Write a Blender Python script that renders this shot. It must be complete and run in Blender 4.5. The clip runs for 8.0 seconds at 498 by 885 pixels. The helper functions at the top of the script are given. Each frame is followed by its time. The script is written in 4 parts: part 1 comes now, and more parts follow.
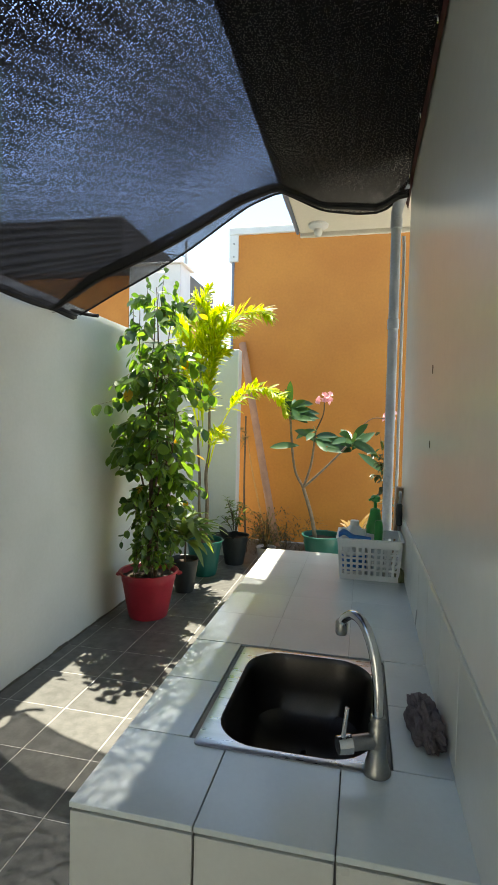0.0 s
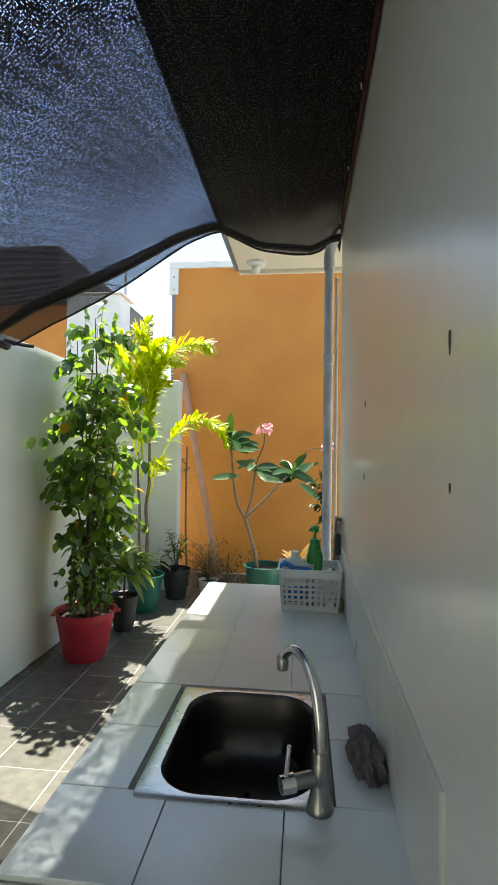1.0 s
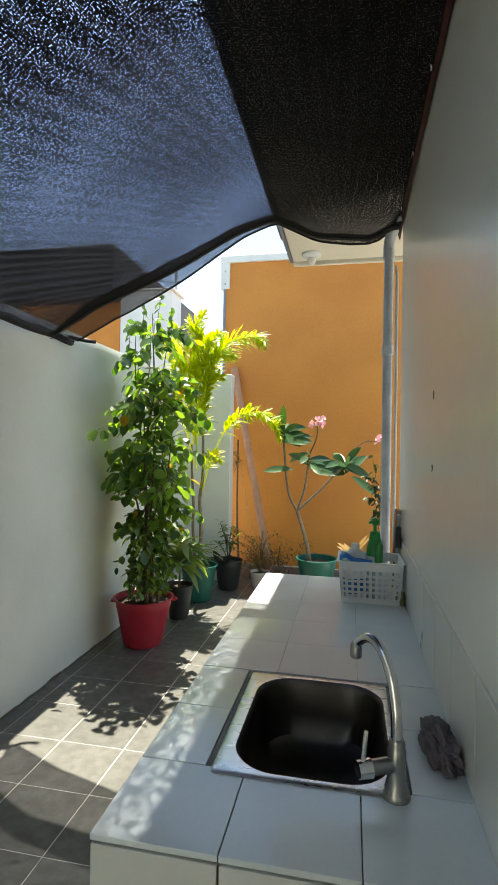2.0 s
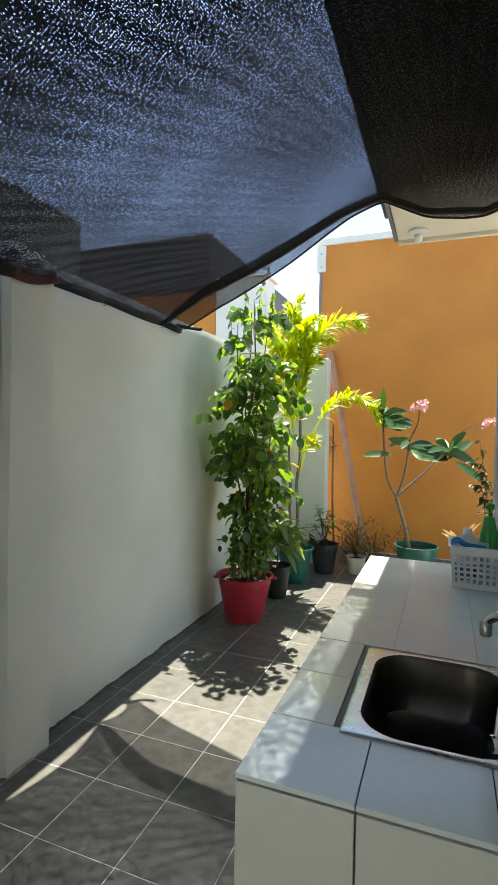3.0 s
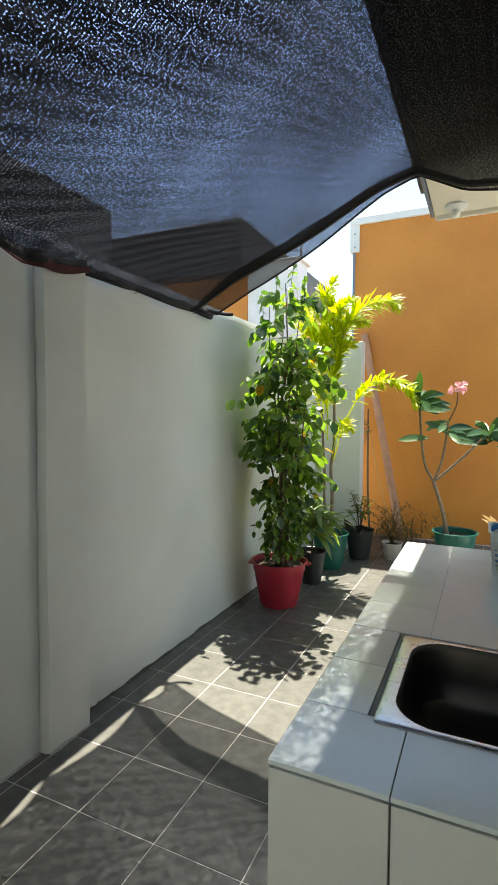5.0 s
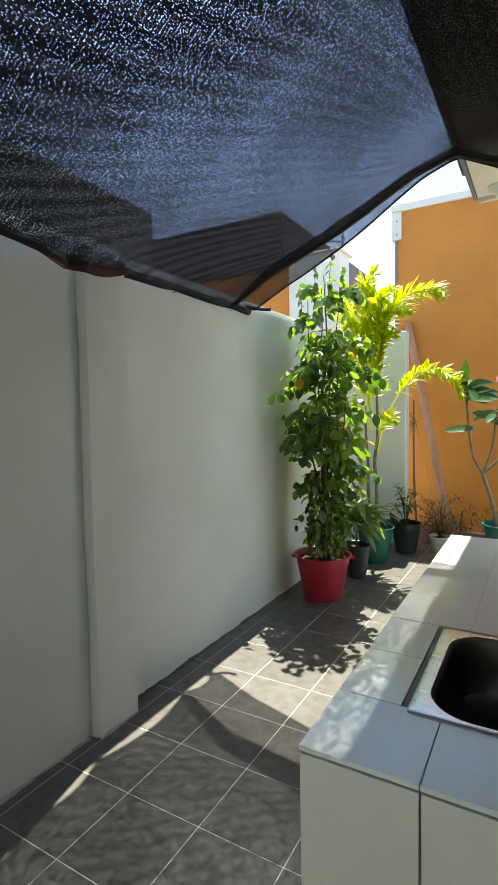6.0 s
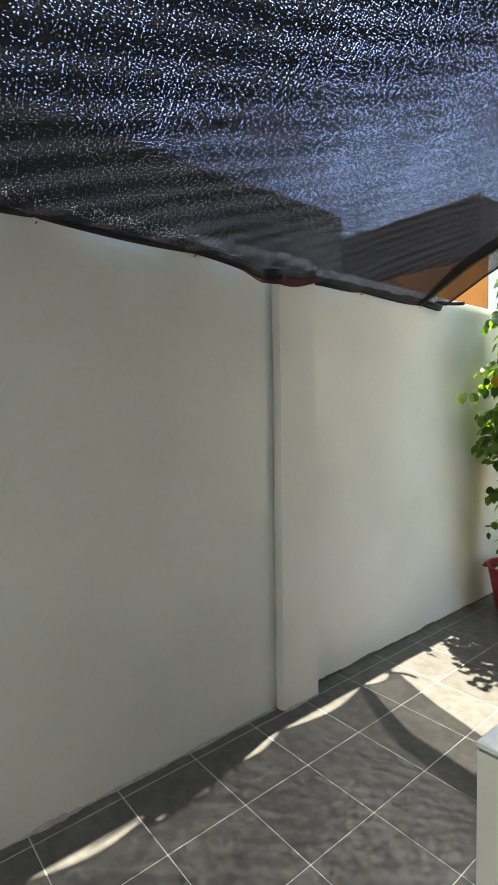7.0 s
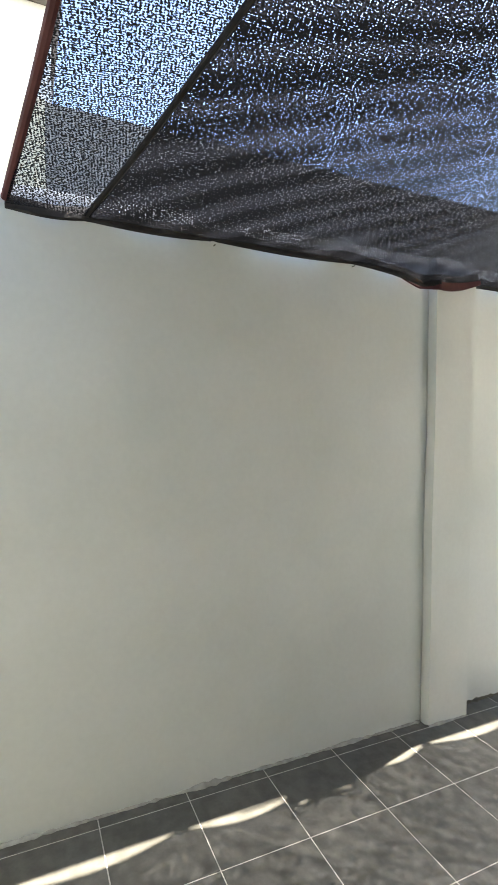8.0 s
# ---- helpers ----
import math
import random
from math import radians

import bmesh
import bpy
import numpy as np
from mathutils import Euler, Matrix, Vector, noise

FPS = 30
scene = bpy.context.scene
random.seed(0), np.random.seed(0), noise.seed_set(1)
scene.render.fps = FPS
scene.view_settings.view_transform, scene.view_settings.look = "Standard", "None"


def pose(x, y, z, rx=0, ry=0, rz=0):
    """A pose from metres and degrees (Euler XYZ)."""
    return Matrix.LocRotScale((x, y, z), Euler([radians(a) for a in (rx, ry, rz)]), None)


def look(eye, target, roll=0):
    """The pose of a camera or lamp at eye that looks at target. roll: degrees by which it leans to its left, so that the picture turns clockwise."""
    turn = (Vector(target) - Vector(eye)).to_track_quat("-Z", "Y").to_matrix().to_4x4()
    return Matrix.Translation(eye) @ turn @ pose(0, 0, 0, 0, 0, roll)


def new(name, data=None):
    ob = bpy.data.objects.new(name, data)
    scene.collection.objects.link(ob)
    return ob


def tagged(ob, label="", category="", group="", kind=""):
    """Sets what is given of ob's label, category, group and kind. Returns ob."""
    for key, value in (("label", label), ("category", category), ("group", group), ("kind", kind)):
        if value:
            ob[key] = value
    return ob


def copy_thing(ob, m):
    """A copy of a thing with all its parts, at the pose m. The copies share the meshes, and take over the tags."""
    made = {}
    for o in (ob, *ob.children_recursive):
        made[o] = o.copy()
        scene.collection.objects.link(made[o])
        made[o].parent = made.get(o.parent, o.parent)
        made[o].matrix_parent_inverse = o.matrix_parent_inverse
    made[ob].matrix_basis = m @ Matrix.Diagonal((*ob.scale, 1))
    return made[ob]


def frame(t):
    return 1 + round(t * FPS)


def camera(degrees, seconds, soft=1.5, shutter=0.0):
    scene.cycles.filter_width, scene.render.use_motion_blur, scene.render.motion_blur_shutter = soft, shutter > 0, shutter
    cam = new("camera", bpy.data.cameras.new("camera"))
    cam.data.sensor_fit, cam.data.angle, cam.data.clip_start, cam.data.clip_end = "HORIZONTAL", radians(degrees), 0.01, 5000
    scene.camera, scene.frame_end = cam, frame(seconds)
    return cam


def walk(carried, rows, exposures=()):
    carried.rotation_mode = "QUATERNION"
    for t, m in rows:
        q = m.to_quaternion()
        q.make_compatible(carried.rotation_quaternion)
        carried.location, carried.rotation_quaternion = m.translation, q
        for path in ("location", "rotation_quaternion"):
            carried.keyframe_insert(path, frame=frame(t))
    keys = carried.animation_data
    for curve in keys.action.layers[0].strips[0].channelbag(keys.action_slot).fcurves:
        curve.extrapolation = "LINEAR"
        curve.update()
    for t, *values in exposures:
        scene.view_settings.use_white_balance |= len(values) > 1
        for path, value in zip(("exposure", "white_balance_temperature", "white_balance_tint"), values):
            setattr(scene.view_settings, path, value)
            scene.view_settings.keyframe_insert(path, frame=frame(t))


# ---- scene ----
cam = camera(52.0, 8.0)
PATH = [
    (0, (1.76, -0.294, 1.459), (1.324, 1.656, 1.385), 1.3),
    (0.5, (1.755, -0.302, 1.476), (1.474, 1.678, 1.489), 1.2),
    (1, (1.766, -0.305, 1.474), (1.553, 1.683, 1.519), 0.8),
    (2.5, (1.668, -0.364, 1.452), (1.107, 1.556, 1.442), 1.1),
    (3, (1.639, -0.4, 1.442), (0.919, 1.466, 1.4), 1.2),
    (3.5, (1.632, -0.399, 1.44), (0.843, 1.438, 1.378), 1.2),
    (4, (1.637, -0.392, 1.441), (0.833, 1.437, 1.36), 1.3),
    (5.5, (1.647, -0.378, 1.442), (0.757, 1.41, 1.335), -0.5),
    (6, (1.684, -0.38, 1.439), (0.683, 1.348, 1.321), -1.0),
    (6.5, (1.723, -0.392, 1.44), (0.479, 1.169, 1.321), -0.7),
    (7, (1.749, -0.466, 1.447), (0.208, 0.804, 1.333), -0.9),
    (7.5, (1.73, -0.532, 1.42), (-0.016, 0.437, 1.31), -0.3),
    (8, (1.797, -0.569, 1.426), (-0.028, 0.247, 1.349), 0.4),
]
EXPOSURES = [(0.0, 1.86, 7400, 5), (6.0, 1.86, 7400, 5), (6.5, 1.9, 7550, 8), (7.0, 2.34, 7650, 9), (7.5, 3.1, 7650, 9), (8.0, 2.97, 7650, 9)]
walk(cam, [(t, look(eye, target, roll)) for t, eye, target, roll in PATH], EXPOSURES)

# ---- light ----
SUN = Vector((-0.083, 0.38, 1.0)).normalized()
world = bpy.data.worlds.new("sky")
scene.world = world
world.use_nodes = True
wn = world.node_tree.nodes
sky = wn.new("ShaderNodeTexSky")
sky.sky_type = "NISHITA"
sky.sun_disc = False
sky.sun_elevation = math.asin(SUN.z)
sky.sun_rotation = math.atan2(SUN.x, SUN.y)
sky.air_density, sky.dust_density = 1.0, 0.35
wn["Background"].inputs["Strength"].default_value = 0.108
world.node_tree.links.new(sky.outputs[0], wn["Background"].inputs[0])
sun_data = bpy.data.lights.new("sun", "SUN")
sun_data.energy, sun_data.angle, sun_data.color = 4.6, radians(0.55), (1.0, 0.965, 0.91)
sun = new("sun", sun_data)
sun.matrix_world = look(SUN * 20, (0, 0, 0))


# ---- materials ----
def mat(name, col, rough=0.6, var=0.15, scale=6.0, fine=60.0, bump=0.1, metal=0.0, spec=0.5, alt=None, coat=0.0, piece=0.0, stretch=(1, 1, 1), dist=0.004):
    """A surface with broad stains, fine grain and relief. alt: the colour of the stains; piece: how far single pieces differ."""
    m = bpy.data.materials.new(name)
    m.use_nodes = True
    n, l = m.node_tree.nodes, m.node_tree.links
    b = n["Principled BSDF"]
    b.inputs["Roughness"].default_value = rough
    b.inputs["Metallic"].default_value = metal
    b.inputs["Specular IOR Level"].default_value = spec
    b.inputs["Coat Weight"].default_value = coat
    b.inputs["Coat Roughness"].default_value = 0.12
    tc = n.new("ShaderNodeTexCoord")
    mp = n.new("ShaderNodeMapping")
    mp.inputs["Scale"].default_value = stretch
    info = n.new("ShaderNodeObjectInfo")
    shift = n.new("ShaderNodeVectorMath")
    shift.operation = "MULTIPLY_ADD"
    comb = n.new("ShaderNodeCombineXYZ")
    for i in range(3):
        l.new(info.outputs["Random"], comb.inputs[i])
    shift.inputs[1].default_value = (37.0, 53.0, 71.0) if piece else (0, 0, 0)
    l.new(comb.outputs[0], shift.inputs[0])
    l.new(tc.outputs["Object"], mp.inputs[0])
    l.new(mp.outputs[0], shift.inputs[2])
    big = n.new("ShaderNodeTexNoise")
    big.inputs["Scale"].default_value, big.inputs["Detail"].default_value = scale, 6
    small = n.new("ShaderNodeTexNoise")
    small.inputs["Scale"].default_value, small.inputs["Detail"].default_value = fine, 4
    for t in (big, small):
        l.new(shift.outputs[0], t.inputs["Vector"])
    mix = n.new("ShaderNodeMix")
    mix.data_type = "RGBA"
    a = alt or tuple(c * (1 - var) for c in col)
    mix.inputs["A"].default_value, mix.inputs["B"].default_value = (*col, 1), (*a, 1)
    ramp = n.new("ShaderNodeMapRange")
    ramp.inputs["From Min"].default_value, ramp.inputs["From Max"].default_value = 0.36, 0.66
    l.new(big.outputs["Fac"], ramp.inputs["Value"])
    l.new(ramp.outputs[0], mix.inputs["Factor"])
    grain = n.new("ShaderNodeMapRange")
    grain.inputs["To Min"].default_value, grain.inputs["To Max"].default_value = 1 - var * 0.8, 1 + var * 0.8
    l.new(small.outputs["Fac"], grain.inputs["Value"])
    one = n.new("ShaderNodeMapRange")
    one.inputs["To Min"].default_value, one.inputs["To Max"].default_value = 1 - piece, 1 + piece
    l.new(info.outputs["Random"], one.inputs["Value"])
    mul = n.new("ShaderNodeMath")
    mul.operation = "MULTIPLY"
    l.new(grain.outputs[0], mul.inputs[0])
    l.new(one.outputs[0], mul.inputs[1])
    hsv = n.new("ShaderNodeHueSaturation")
    l.new(mix.outputs["Result"], hsv.inputs["Color"])
    l.new(mul.outputs[0], hsv.inputs["Value"])
    l.new(hsv.outputs[0], b.inputs["Base Color"])
    bp = n.new("ShaderNodeBump")
    bp.inputs["Strength"].default_value, bp.inputs["Distance"].default_value = bump, dist
    add = n.new("ShaderNodeMath")
    add.operation = "MULTIPLY_ADD"
    add.inputs[1].default_value = 0.35
    l.new(small.outputs["Fac"], add.inputs[0])
    l.new(big.outputs["Fac"], add.inputs[2])
    l.new(add.outputs[0], bp.inputs["Height"])
    l.new(bp.outputs[0], b.inputs["Normal"])
    rr = n.new("ShaderNodeMapRange")
    rr.inputs["To Min"].default_value, rr.inputs["To Max"].default_value = max(rough - 0.08, 0.03), min(rough + 0.1, 1)
    l.new(big.outputs["Fac"], rr.inputs["Value"])
    l.new(rr.outputs[0], b.inputs["Roughness"])
    return m


def leafy(name, col, alt, through_=0.4, rough=0.4, glow=(2.2, 2.0, 0.5)):
    """Leaf tissue: glossy on top, lets light through, each leaf a little different."""
    m = bpy.data.materials.new(name)
    m.use_nodes = True
    n, l = m.node_tree.nodes, m.node_tree.links
    b = n["Principled BSDF"]
    b.inputs["Roughness"].default_value = rough
    geo = n.new("ShaderNodeNewGeometry")
    info = n.new("ShaderNodeObjectInfo")
    add = n.new("ShaderNodeMath")
    add.operation = "ADD"
    l.new(geo.outputs["Random Per Island"], add.inputs[0])
    l.new(info.outputs["Random"], add.inputs[1])
    fr = n.new("ShaderNodeMath")
    fr.operation = "FRACT"
    l.new(add.outputs[0], fr.inputs[0])
    mix = n.new("ShaderNodeMix")
    mix.data_type = "RGBA"
    mix.inputs["A"].default_value, mix.inputs["B"].default_value = (*col, 1), (*alt, 1)
    l.new(fr.outputs[0], mix.inputs["Factor"])
    nz = n.new("ShaderNodeTexNoise")
    nz.inputs["Scale"].default_value = 70
    hsv = n.new("ShaderNodeHueSaturation")
    vr = n.new("ShaderNodeMapRange")
    vr.inputs["To Min"].default_value, vr.inputs["To Max"].default_value = 0.75, 1.25
    l.new(nz.outputs["Fac"], vr.inputs["Value"])
    l.new(vr.outputs[0], hsv.inputs["Value"])
    l.new(mix.outputs["Result"], hsv.inputs["Color"])
    l.new(hsv.outputs[0], b.inputs["Base Color"])
    tr = n.new("ShaderNodeBsdfTranslucent")
    warm = n.new("ShaderNodeMix")
    warm.data_type, warm.blend_type = "RGBA", "MULTIPLY"
    warm.inputs["Factor"].default_value = 1
    warm.inputs["B"].default_value = (*glow, 1)
    l.new(hsv.outputs[0], warm.inputs["A"])
    l.new(warm.outputs["Result"], tr.inputs["Color"])
    sh = n.new("ShaderNodeMixShader")
    sh.inputs[0].default_value = through_
    l.new(b.outputs[0], sh.inputs[1])
    l.new(tr.outputs[0], sh.inputs[2])
    l.new(sh.outputs[0], n["Material Output"].inputs["Surface"])
    return m


def net_mat(name, shut, tint, size=330.0, ripple=0.0, patch=0.0, soft=0.025, tight=0.0, glow=(0.0008, 0.0009, 0.0012), glint=(0, 0, 0)):
    """Knitted shade cloth: black yarn in rows of small stitches with irregular holes. shut: how tight the knit is;
    ripple: stripes where two layers drift against each other along the pull lines; patch: broad loose and tight places;
    tight: how much closer the knit is towards the near end; glint: bright moire painted into the yarn's colour on the
    stripe crests."""
    m = bpy.data.materials.new(name)
    m.use_nodes = True
    n, l = m.node_tree.nodes, m.node_tree.links
    b = n["Principled BSDF"]
    b.inputs["Base Color"].default_value = (0.006, 0.006, 0.007, 1)
    b.inputs["Roughness"].default_value = 0.85
    b.inputs["Specular IOR Level"].default_value = 0.15
    weave, pull = n.new("ShaderNodeUVMap"), n.new("ShaderNodeUVMap")
    weave.uv_map, pull.uv_map = "weave", "pull"
    grain = n.new("ShaderNodeMapping")
    grain.inputs["Scale"].default_value = (1.0, 0.7, 1.0)
    grain.inputs["Rotation"].default_value = (0, 0, 0.12)
    l.new(weave.outputs[0], grain.inputs[0])

    def noise_of(scale, detail, source):
        t = n.new("ShaderNodeTexNoise")
        t.inputs["Scale"].default_value, t.inputs["Detail"].default_value = scale, detail
        l.new(source, t.inputs["Vector"])
        return t

    def wave_of(scale, warp, axis, source, detail=1.0, step=1.0):
        t = n.new("ShaderNodeTexWave")
        t.inputs["Scale"].default_value, t.inputs["Distortion"].default_value = scale, warp
        t.inputs["Detail"].default_value, t.inputs["Detail Scale"].default_value = detail, step
        t.bands_direction = axis
        l.new(source, t.inputs["Vector"])
        return t

    fine = noise_of(size, 1.0, grain.outputs[0])
    clump = noise_of(105, 1.0, grain.outputs[0])
    row = wave_of(62, 1.2, "X", grain.outputs[0], step=0.6)
    stitch = wave_of(48, 1.6, "Y", grain.outputs[0], step=0.8)
    stripe = wave_of(1.0, 6.5, "X", pull.outputs[0], 2.0, 0.7)
    broad = noise_of(2.3, 2.0, weave.outputs[0])
    total = None
    for node, amount in ((fine, 1.0), (clump, 0.40), (row, 0.12), (stitch, 0.10), (stripe, ripple), (broad, patch)):
        s = n.new("ShaderNodeMath")
        s.operation = "MULTIPLY_ADD"
        s.inputs[1].default_value = amount
        s.inputs[2].default_value = -0.5 * amount
        l.new(node.outputs["Fac"], s.inputs[0])
        if total is not None:
            a = n.new("ShaderNodeMath")
            a.operation = "ADD"
            l.new(total, a.inputs[0])
            l.new(s.outputs[0], a.inputs[1])
            total = a.outputs[0]
        else:
            total = s.outputs[0]
    place = n.new("ShaderNodeSeparateXYZ")
    l.new(weave.outputs[0], place.inputs[0])
    closer = n.new("ShaderNodeMapRange")
    closer.inputs["From Min"].default_value, closer.inputs["From Max"].default_value = -0.4, 1.0
    closer.inputs["To Min"].default_value, closer.inputs["To Max"].default_value = -tight, 0.0
    l.new(place.outputs["Y"], closer.inputs["Value"])
    knit = n.new("ShaderNodeMath")
    knit.operation = "ADD"
    l.new(total, knit.inputs[0])
    l.new(closer.outputs[0], knit.inputs[1])
    total = knit.outputs[0]
    r = n.new("ShaderNodeMapRange")
    r.inputs["From Min"].default_value = shut - soft
    r.inputs["From Max"].default_value = shut + soft
    l.new(total, r.inputs["Value"])
    tr = n.new("ShaderNodeBsdfTranslucent")
    # Bright flecks along the stripe crests, painted into the translucent colour.
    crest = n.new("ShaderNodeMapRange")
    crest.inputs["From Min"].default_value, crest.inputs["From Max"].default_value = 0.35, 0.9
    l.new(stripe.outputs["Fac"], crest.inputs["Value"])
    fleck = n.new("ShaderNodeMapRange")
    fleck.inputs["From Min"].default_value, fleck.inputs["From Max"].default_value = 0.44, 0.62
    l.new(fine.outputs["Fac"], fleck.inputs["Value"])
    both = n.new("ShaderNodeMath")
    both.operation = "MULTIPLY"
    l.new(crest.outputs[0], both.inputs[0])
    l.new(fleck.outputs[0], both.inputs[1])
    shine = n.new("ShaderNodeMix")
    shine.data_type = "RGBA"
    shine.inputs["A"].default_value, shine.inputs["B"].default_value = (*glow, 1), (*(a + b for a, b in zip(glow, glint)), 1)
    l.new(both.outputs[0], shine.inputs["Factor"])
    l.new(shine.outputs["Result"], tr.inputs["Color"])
    yarn = n.new("ShaderNodeAddShader")
    l.new(b.outputs[0], yarn.inputs[0])
    l.new(tr.outputs[0], yarn.inputs[1])
    tp = n.new("ShaderNodeBsdfTransparent")
    tp.inputs["Color"].default_value = (*tint, 1)
    sh = n.new("ShaderNodeMixShader")
    l.new(r.outputs[0], sh.inputs[0])
    l.new(yarn.outputs[0], sh.inputs[1])
    l.new(tp.outputs[0], sh.inputs[2])
    l.new(sh.outputs[0], n["Material Output"].inputs["Surface"])
    return m


M_WALL = mat("fence paint", (0.64, 0.665, 0.645), 0.42, 0.06, 1.6, 45, 0.22, alt=(0.57, 0.60, 0.575))
M_GLOSS = mat("semi-gloss house paint", (0.83, 0.835, 0.79), 0.24, 0.05, 1.3, 30, 0.05, alt=(0.77, 0.775, 0.72), dist=0.003)
M_ORANGE = mat("orange paint", (0.57, 0.225, 0.033), 0.6, 0.14, 1.3, 34, 0.25, alt=(0.49, 0.18, 0.027))
M_SOFFIT = mat("soffit paint", (0.74, 0.70, 0.60), 0.6, 0.05, 2, 40, 0.05)
M_TRIM = mat("white trim", (0.72, 0.74, 0.74), 0.45, 0.08, 4, 60, 0.1)
M_FASCIA = mat("blue-grey metal", (0.17, 0.20, 0.27), 0.4, 0.1, 4, 60, 0.05)
M_CREAM = mat("cream render", (0.70, 0.64, 0.47), 0.7, 0.08, 1.2, 30, 0.15)
M_GROUT = mat("pale grout", (0.62, 0.61, 0.57), 0.85, 0.25, 12, 120, 0.3)
M_DGROUT = mat("dark grout", (0.22, 0.22, 0.21), 0.85, 0.25, 12, 120, 0.3)
M_TILE = mat("grey slate-look tile", (0.120, 0.119, 0.109), 0.40, 0.2, 17, 90, 0.12, alt=(0.078, 0.078, 0.070), piece=0.08)
M_CTILE = mat("pale glazed tile", (0.74, 0.80, 0.785), 0.15, 0.05, 5, 90, 0.03, piece=0.03, alt=(0.68, 0.74, 0.725))
M_CSIDE = mat("cream glazed tile", (0.70, 0.71, 0.66), 0.3, 0.05, 5, 90, 0.004, piece=0.03)
M_CEMENT = mat("rough cement", (0.30, 0.29, 0.27), 0.9, 0.3, 9, 80, 0.6)
M_STEEL = mat("brushed steel", (0.62, 0.62, 0.61), 0.28, 0.08, 14, 240, 0.04, metal=1.0, stretch=(1, 8, 1))
# Bowl steel: its shade and dark reflections are put into this darker colour.
M_BOWL = mat("shade-darkened brushed steel", (0.115, 0.105, 0.095), 0.36, 0.15, 9, 200, 0.05, metal=1.0, alt=(0.075, 0.068, 0.06))
M_CHROME = mat("chrome", (0.72, 0.73, 0.74), 0.12, 0.05, 20, 160, 0.03, metal=1.0)
M_NICKEL = mat("worn chrome", (0.38, 0.38, 0.37), 0.3, 0.15, 30, 200, 0.08, metal=1.0)
M_BLACK = mat("black yarn hem", (0.014, 0.013, 0.013), 0.8, 0.3, 20, 200, 0.5)
M_RED_HEM = mat("maroon webbing", (0.075, 0.014, 0.014), 0.7, 0.25, 20, 200, 0.4)
M_PVC = mat("dusty pale-blue pvc", (0.58, 0.62, 0.66), 0.45, 0.2, 7, 70, 0.15, alt=(0.42, 0.45, 0.50))
M_RED = mat("red plastic", (0.36, 0.020, 0.038), 0.42, 0.12, 9, 90, 0.06, alt=(0.29, 0.018, 0.032))
M_GREEN = mat("green plastic", (0.004, 0.105, 0.08), 0.4, 0.12, 9, 90, 0.06)
M_DARKPOT = mat("black plastic", (0.022, 0.028, 0.027), 0.5, 0.2, 9, 90, 0.06)
M_WHITEPOT = mat("white plastic pot", (0.70, 0.68, 0.64), 0.45, 0.12, 9, 90, 0.06)
M_SOIL = mat("potting soil", (0.045, 0.03, 0.02), 0.95, 0.4, 30, 140, 1.0, dist=0.015)
M_BARK = mat("grey-brown bark", (0.22, 0.17, 0.12), 0.85, 0.3, 25, 160, 0.6)
M_STEM = mat("brown stem", (0.12, 0.075, 0.04), 0.8, 0.3, 25, 160, 0.5)
M_POLE = mat("faded pinkish pipe", (0.42, 0.22, 0.13), 0.6, 0.2, 8, 80, 0.15, alt=(0.34, 0.18, 0.11))
M_STICK = mat("orange dried stick", (0.60, 0.30, 0.08), 0.7, 0.2, 20, 120, 0.2)
M_BASKET = mat("white basket plastic", (0.80, 0.82, 0.80), 0.38, 0.04, 10, 90, 0.02)
M_PUMP = mat("green pump plastic", (0.015, 0.27, 0.045), 0.3, 0.06, 10, 90, 0.02)
M_BOTTLE = mat("clear bottle plastic", (0.66, 0.72, 0.72), 0.2, 0.05, 10, 90, 0.02)
M_BLUE = mat("blue label film", (0.03, 0.22, 0.62), 0.35, 0.1, 10, 90, 0.02)
M_SEAM = mat("flaking cement seam", (0.42, 0.42, 0.40), 0.9, 0.3, 30, 120, 0.8)
M_RAG = mat("dirty grey rag", (0.12, 0.10, 0.105), 0.95, 0.35, 40, 260, 1.0, dist=0.008, alt=(0.20, 0.17, 0.175))
M_WOOD = mat("weathered plank", (0.36, 0.24, 0.15), 0.75, 0.2, 5, 60, 0.3, stretch=(8, 8, 1))
M_LAMP = mat("opal lamp glass", (0.78, 0.78, 0.74), 0.3, 0.03, 10, 60, 0.02)
M_MARK = mat("dark scuff and gap shade", (0.11, 0.10, 0.08), 0.9, 0.3, 40, 200, 0.5)
M_ROOF = mat("dark roof sheet", (0.10, 0.09, 0.085), 0.6, 0.2, 3, 40, 0.2)
M_PETAL = leafy("pink petal", (0.85, 0.42, 0.44), (0.86, 0.60, 0.62), 0.35, glow=(1.1, 0.9, 0.95))
L_MAIN = leafy("dark round leaf", (0.022, 0.056, 0.025), (0.12, 0.19, 0.05), 0.48, 0.30, (2.8, 3.0, 0.6))
L_PALM = leafy("yellow-green frond", (0.20, 0.29, 0.03), (0.42, 0.45, 0.05), 0.66, glow=(2.4, 2.2, 0.42))
L_BROAD = leafy("striped broad leaf", (0.07, 0.14, 0.045), (0.17, 0.24, 0.10), 0.4)
L_PLUM = leafy("long leathery leaf", (0.030, 0.085, 0.038), (0.05, 0.12, 0.045), 0.16, 0.3)
L_DRY = leafy("dry leaf", (0.22, 0.14, 0.05), (0.34, 0.22, 0.07), 0.3, glow=(1.4, 1.2, 0.6))
L_SMALL = leafy("small shaded leaf", (0.018, 0.036, 0.014), (0.04, 0.065, 0.022), 0.15)
L_YELLOW = leafy("yellowed leaf", (0.50, 0.26, 0.02), (0.45, 0.30, 0.03), 0.4)
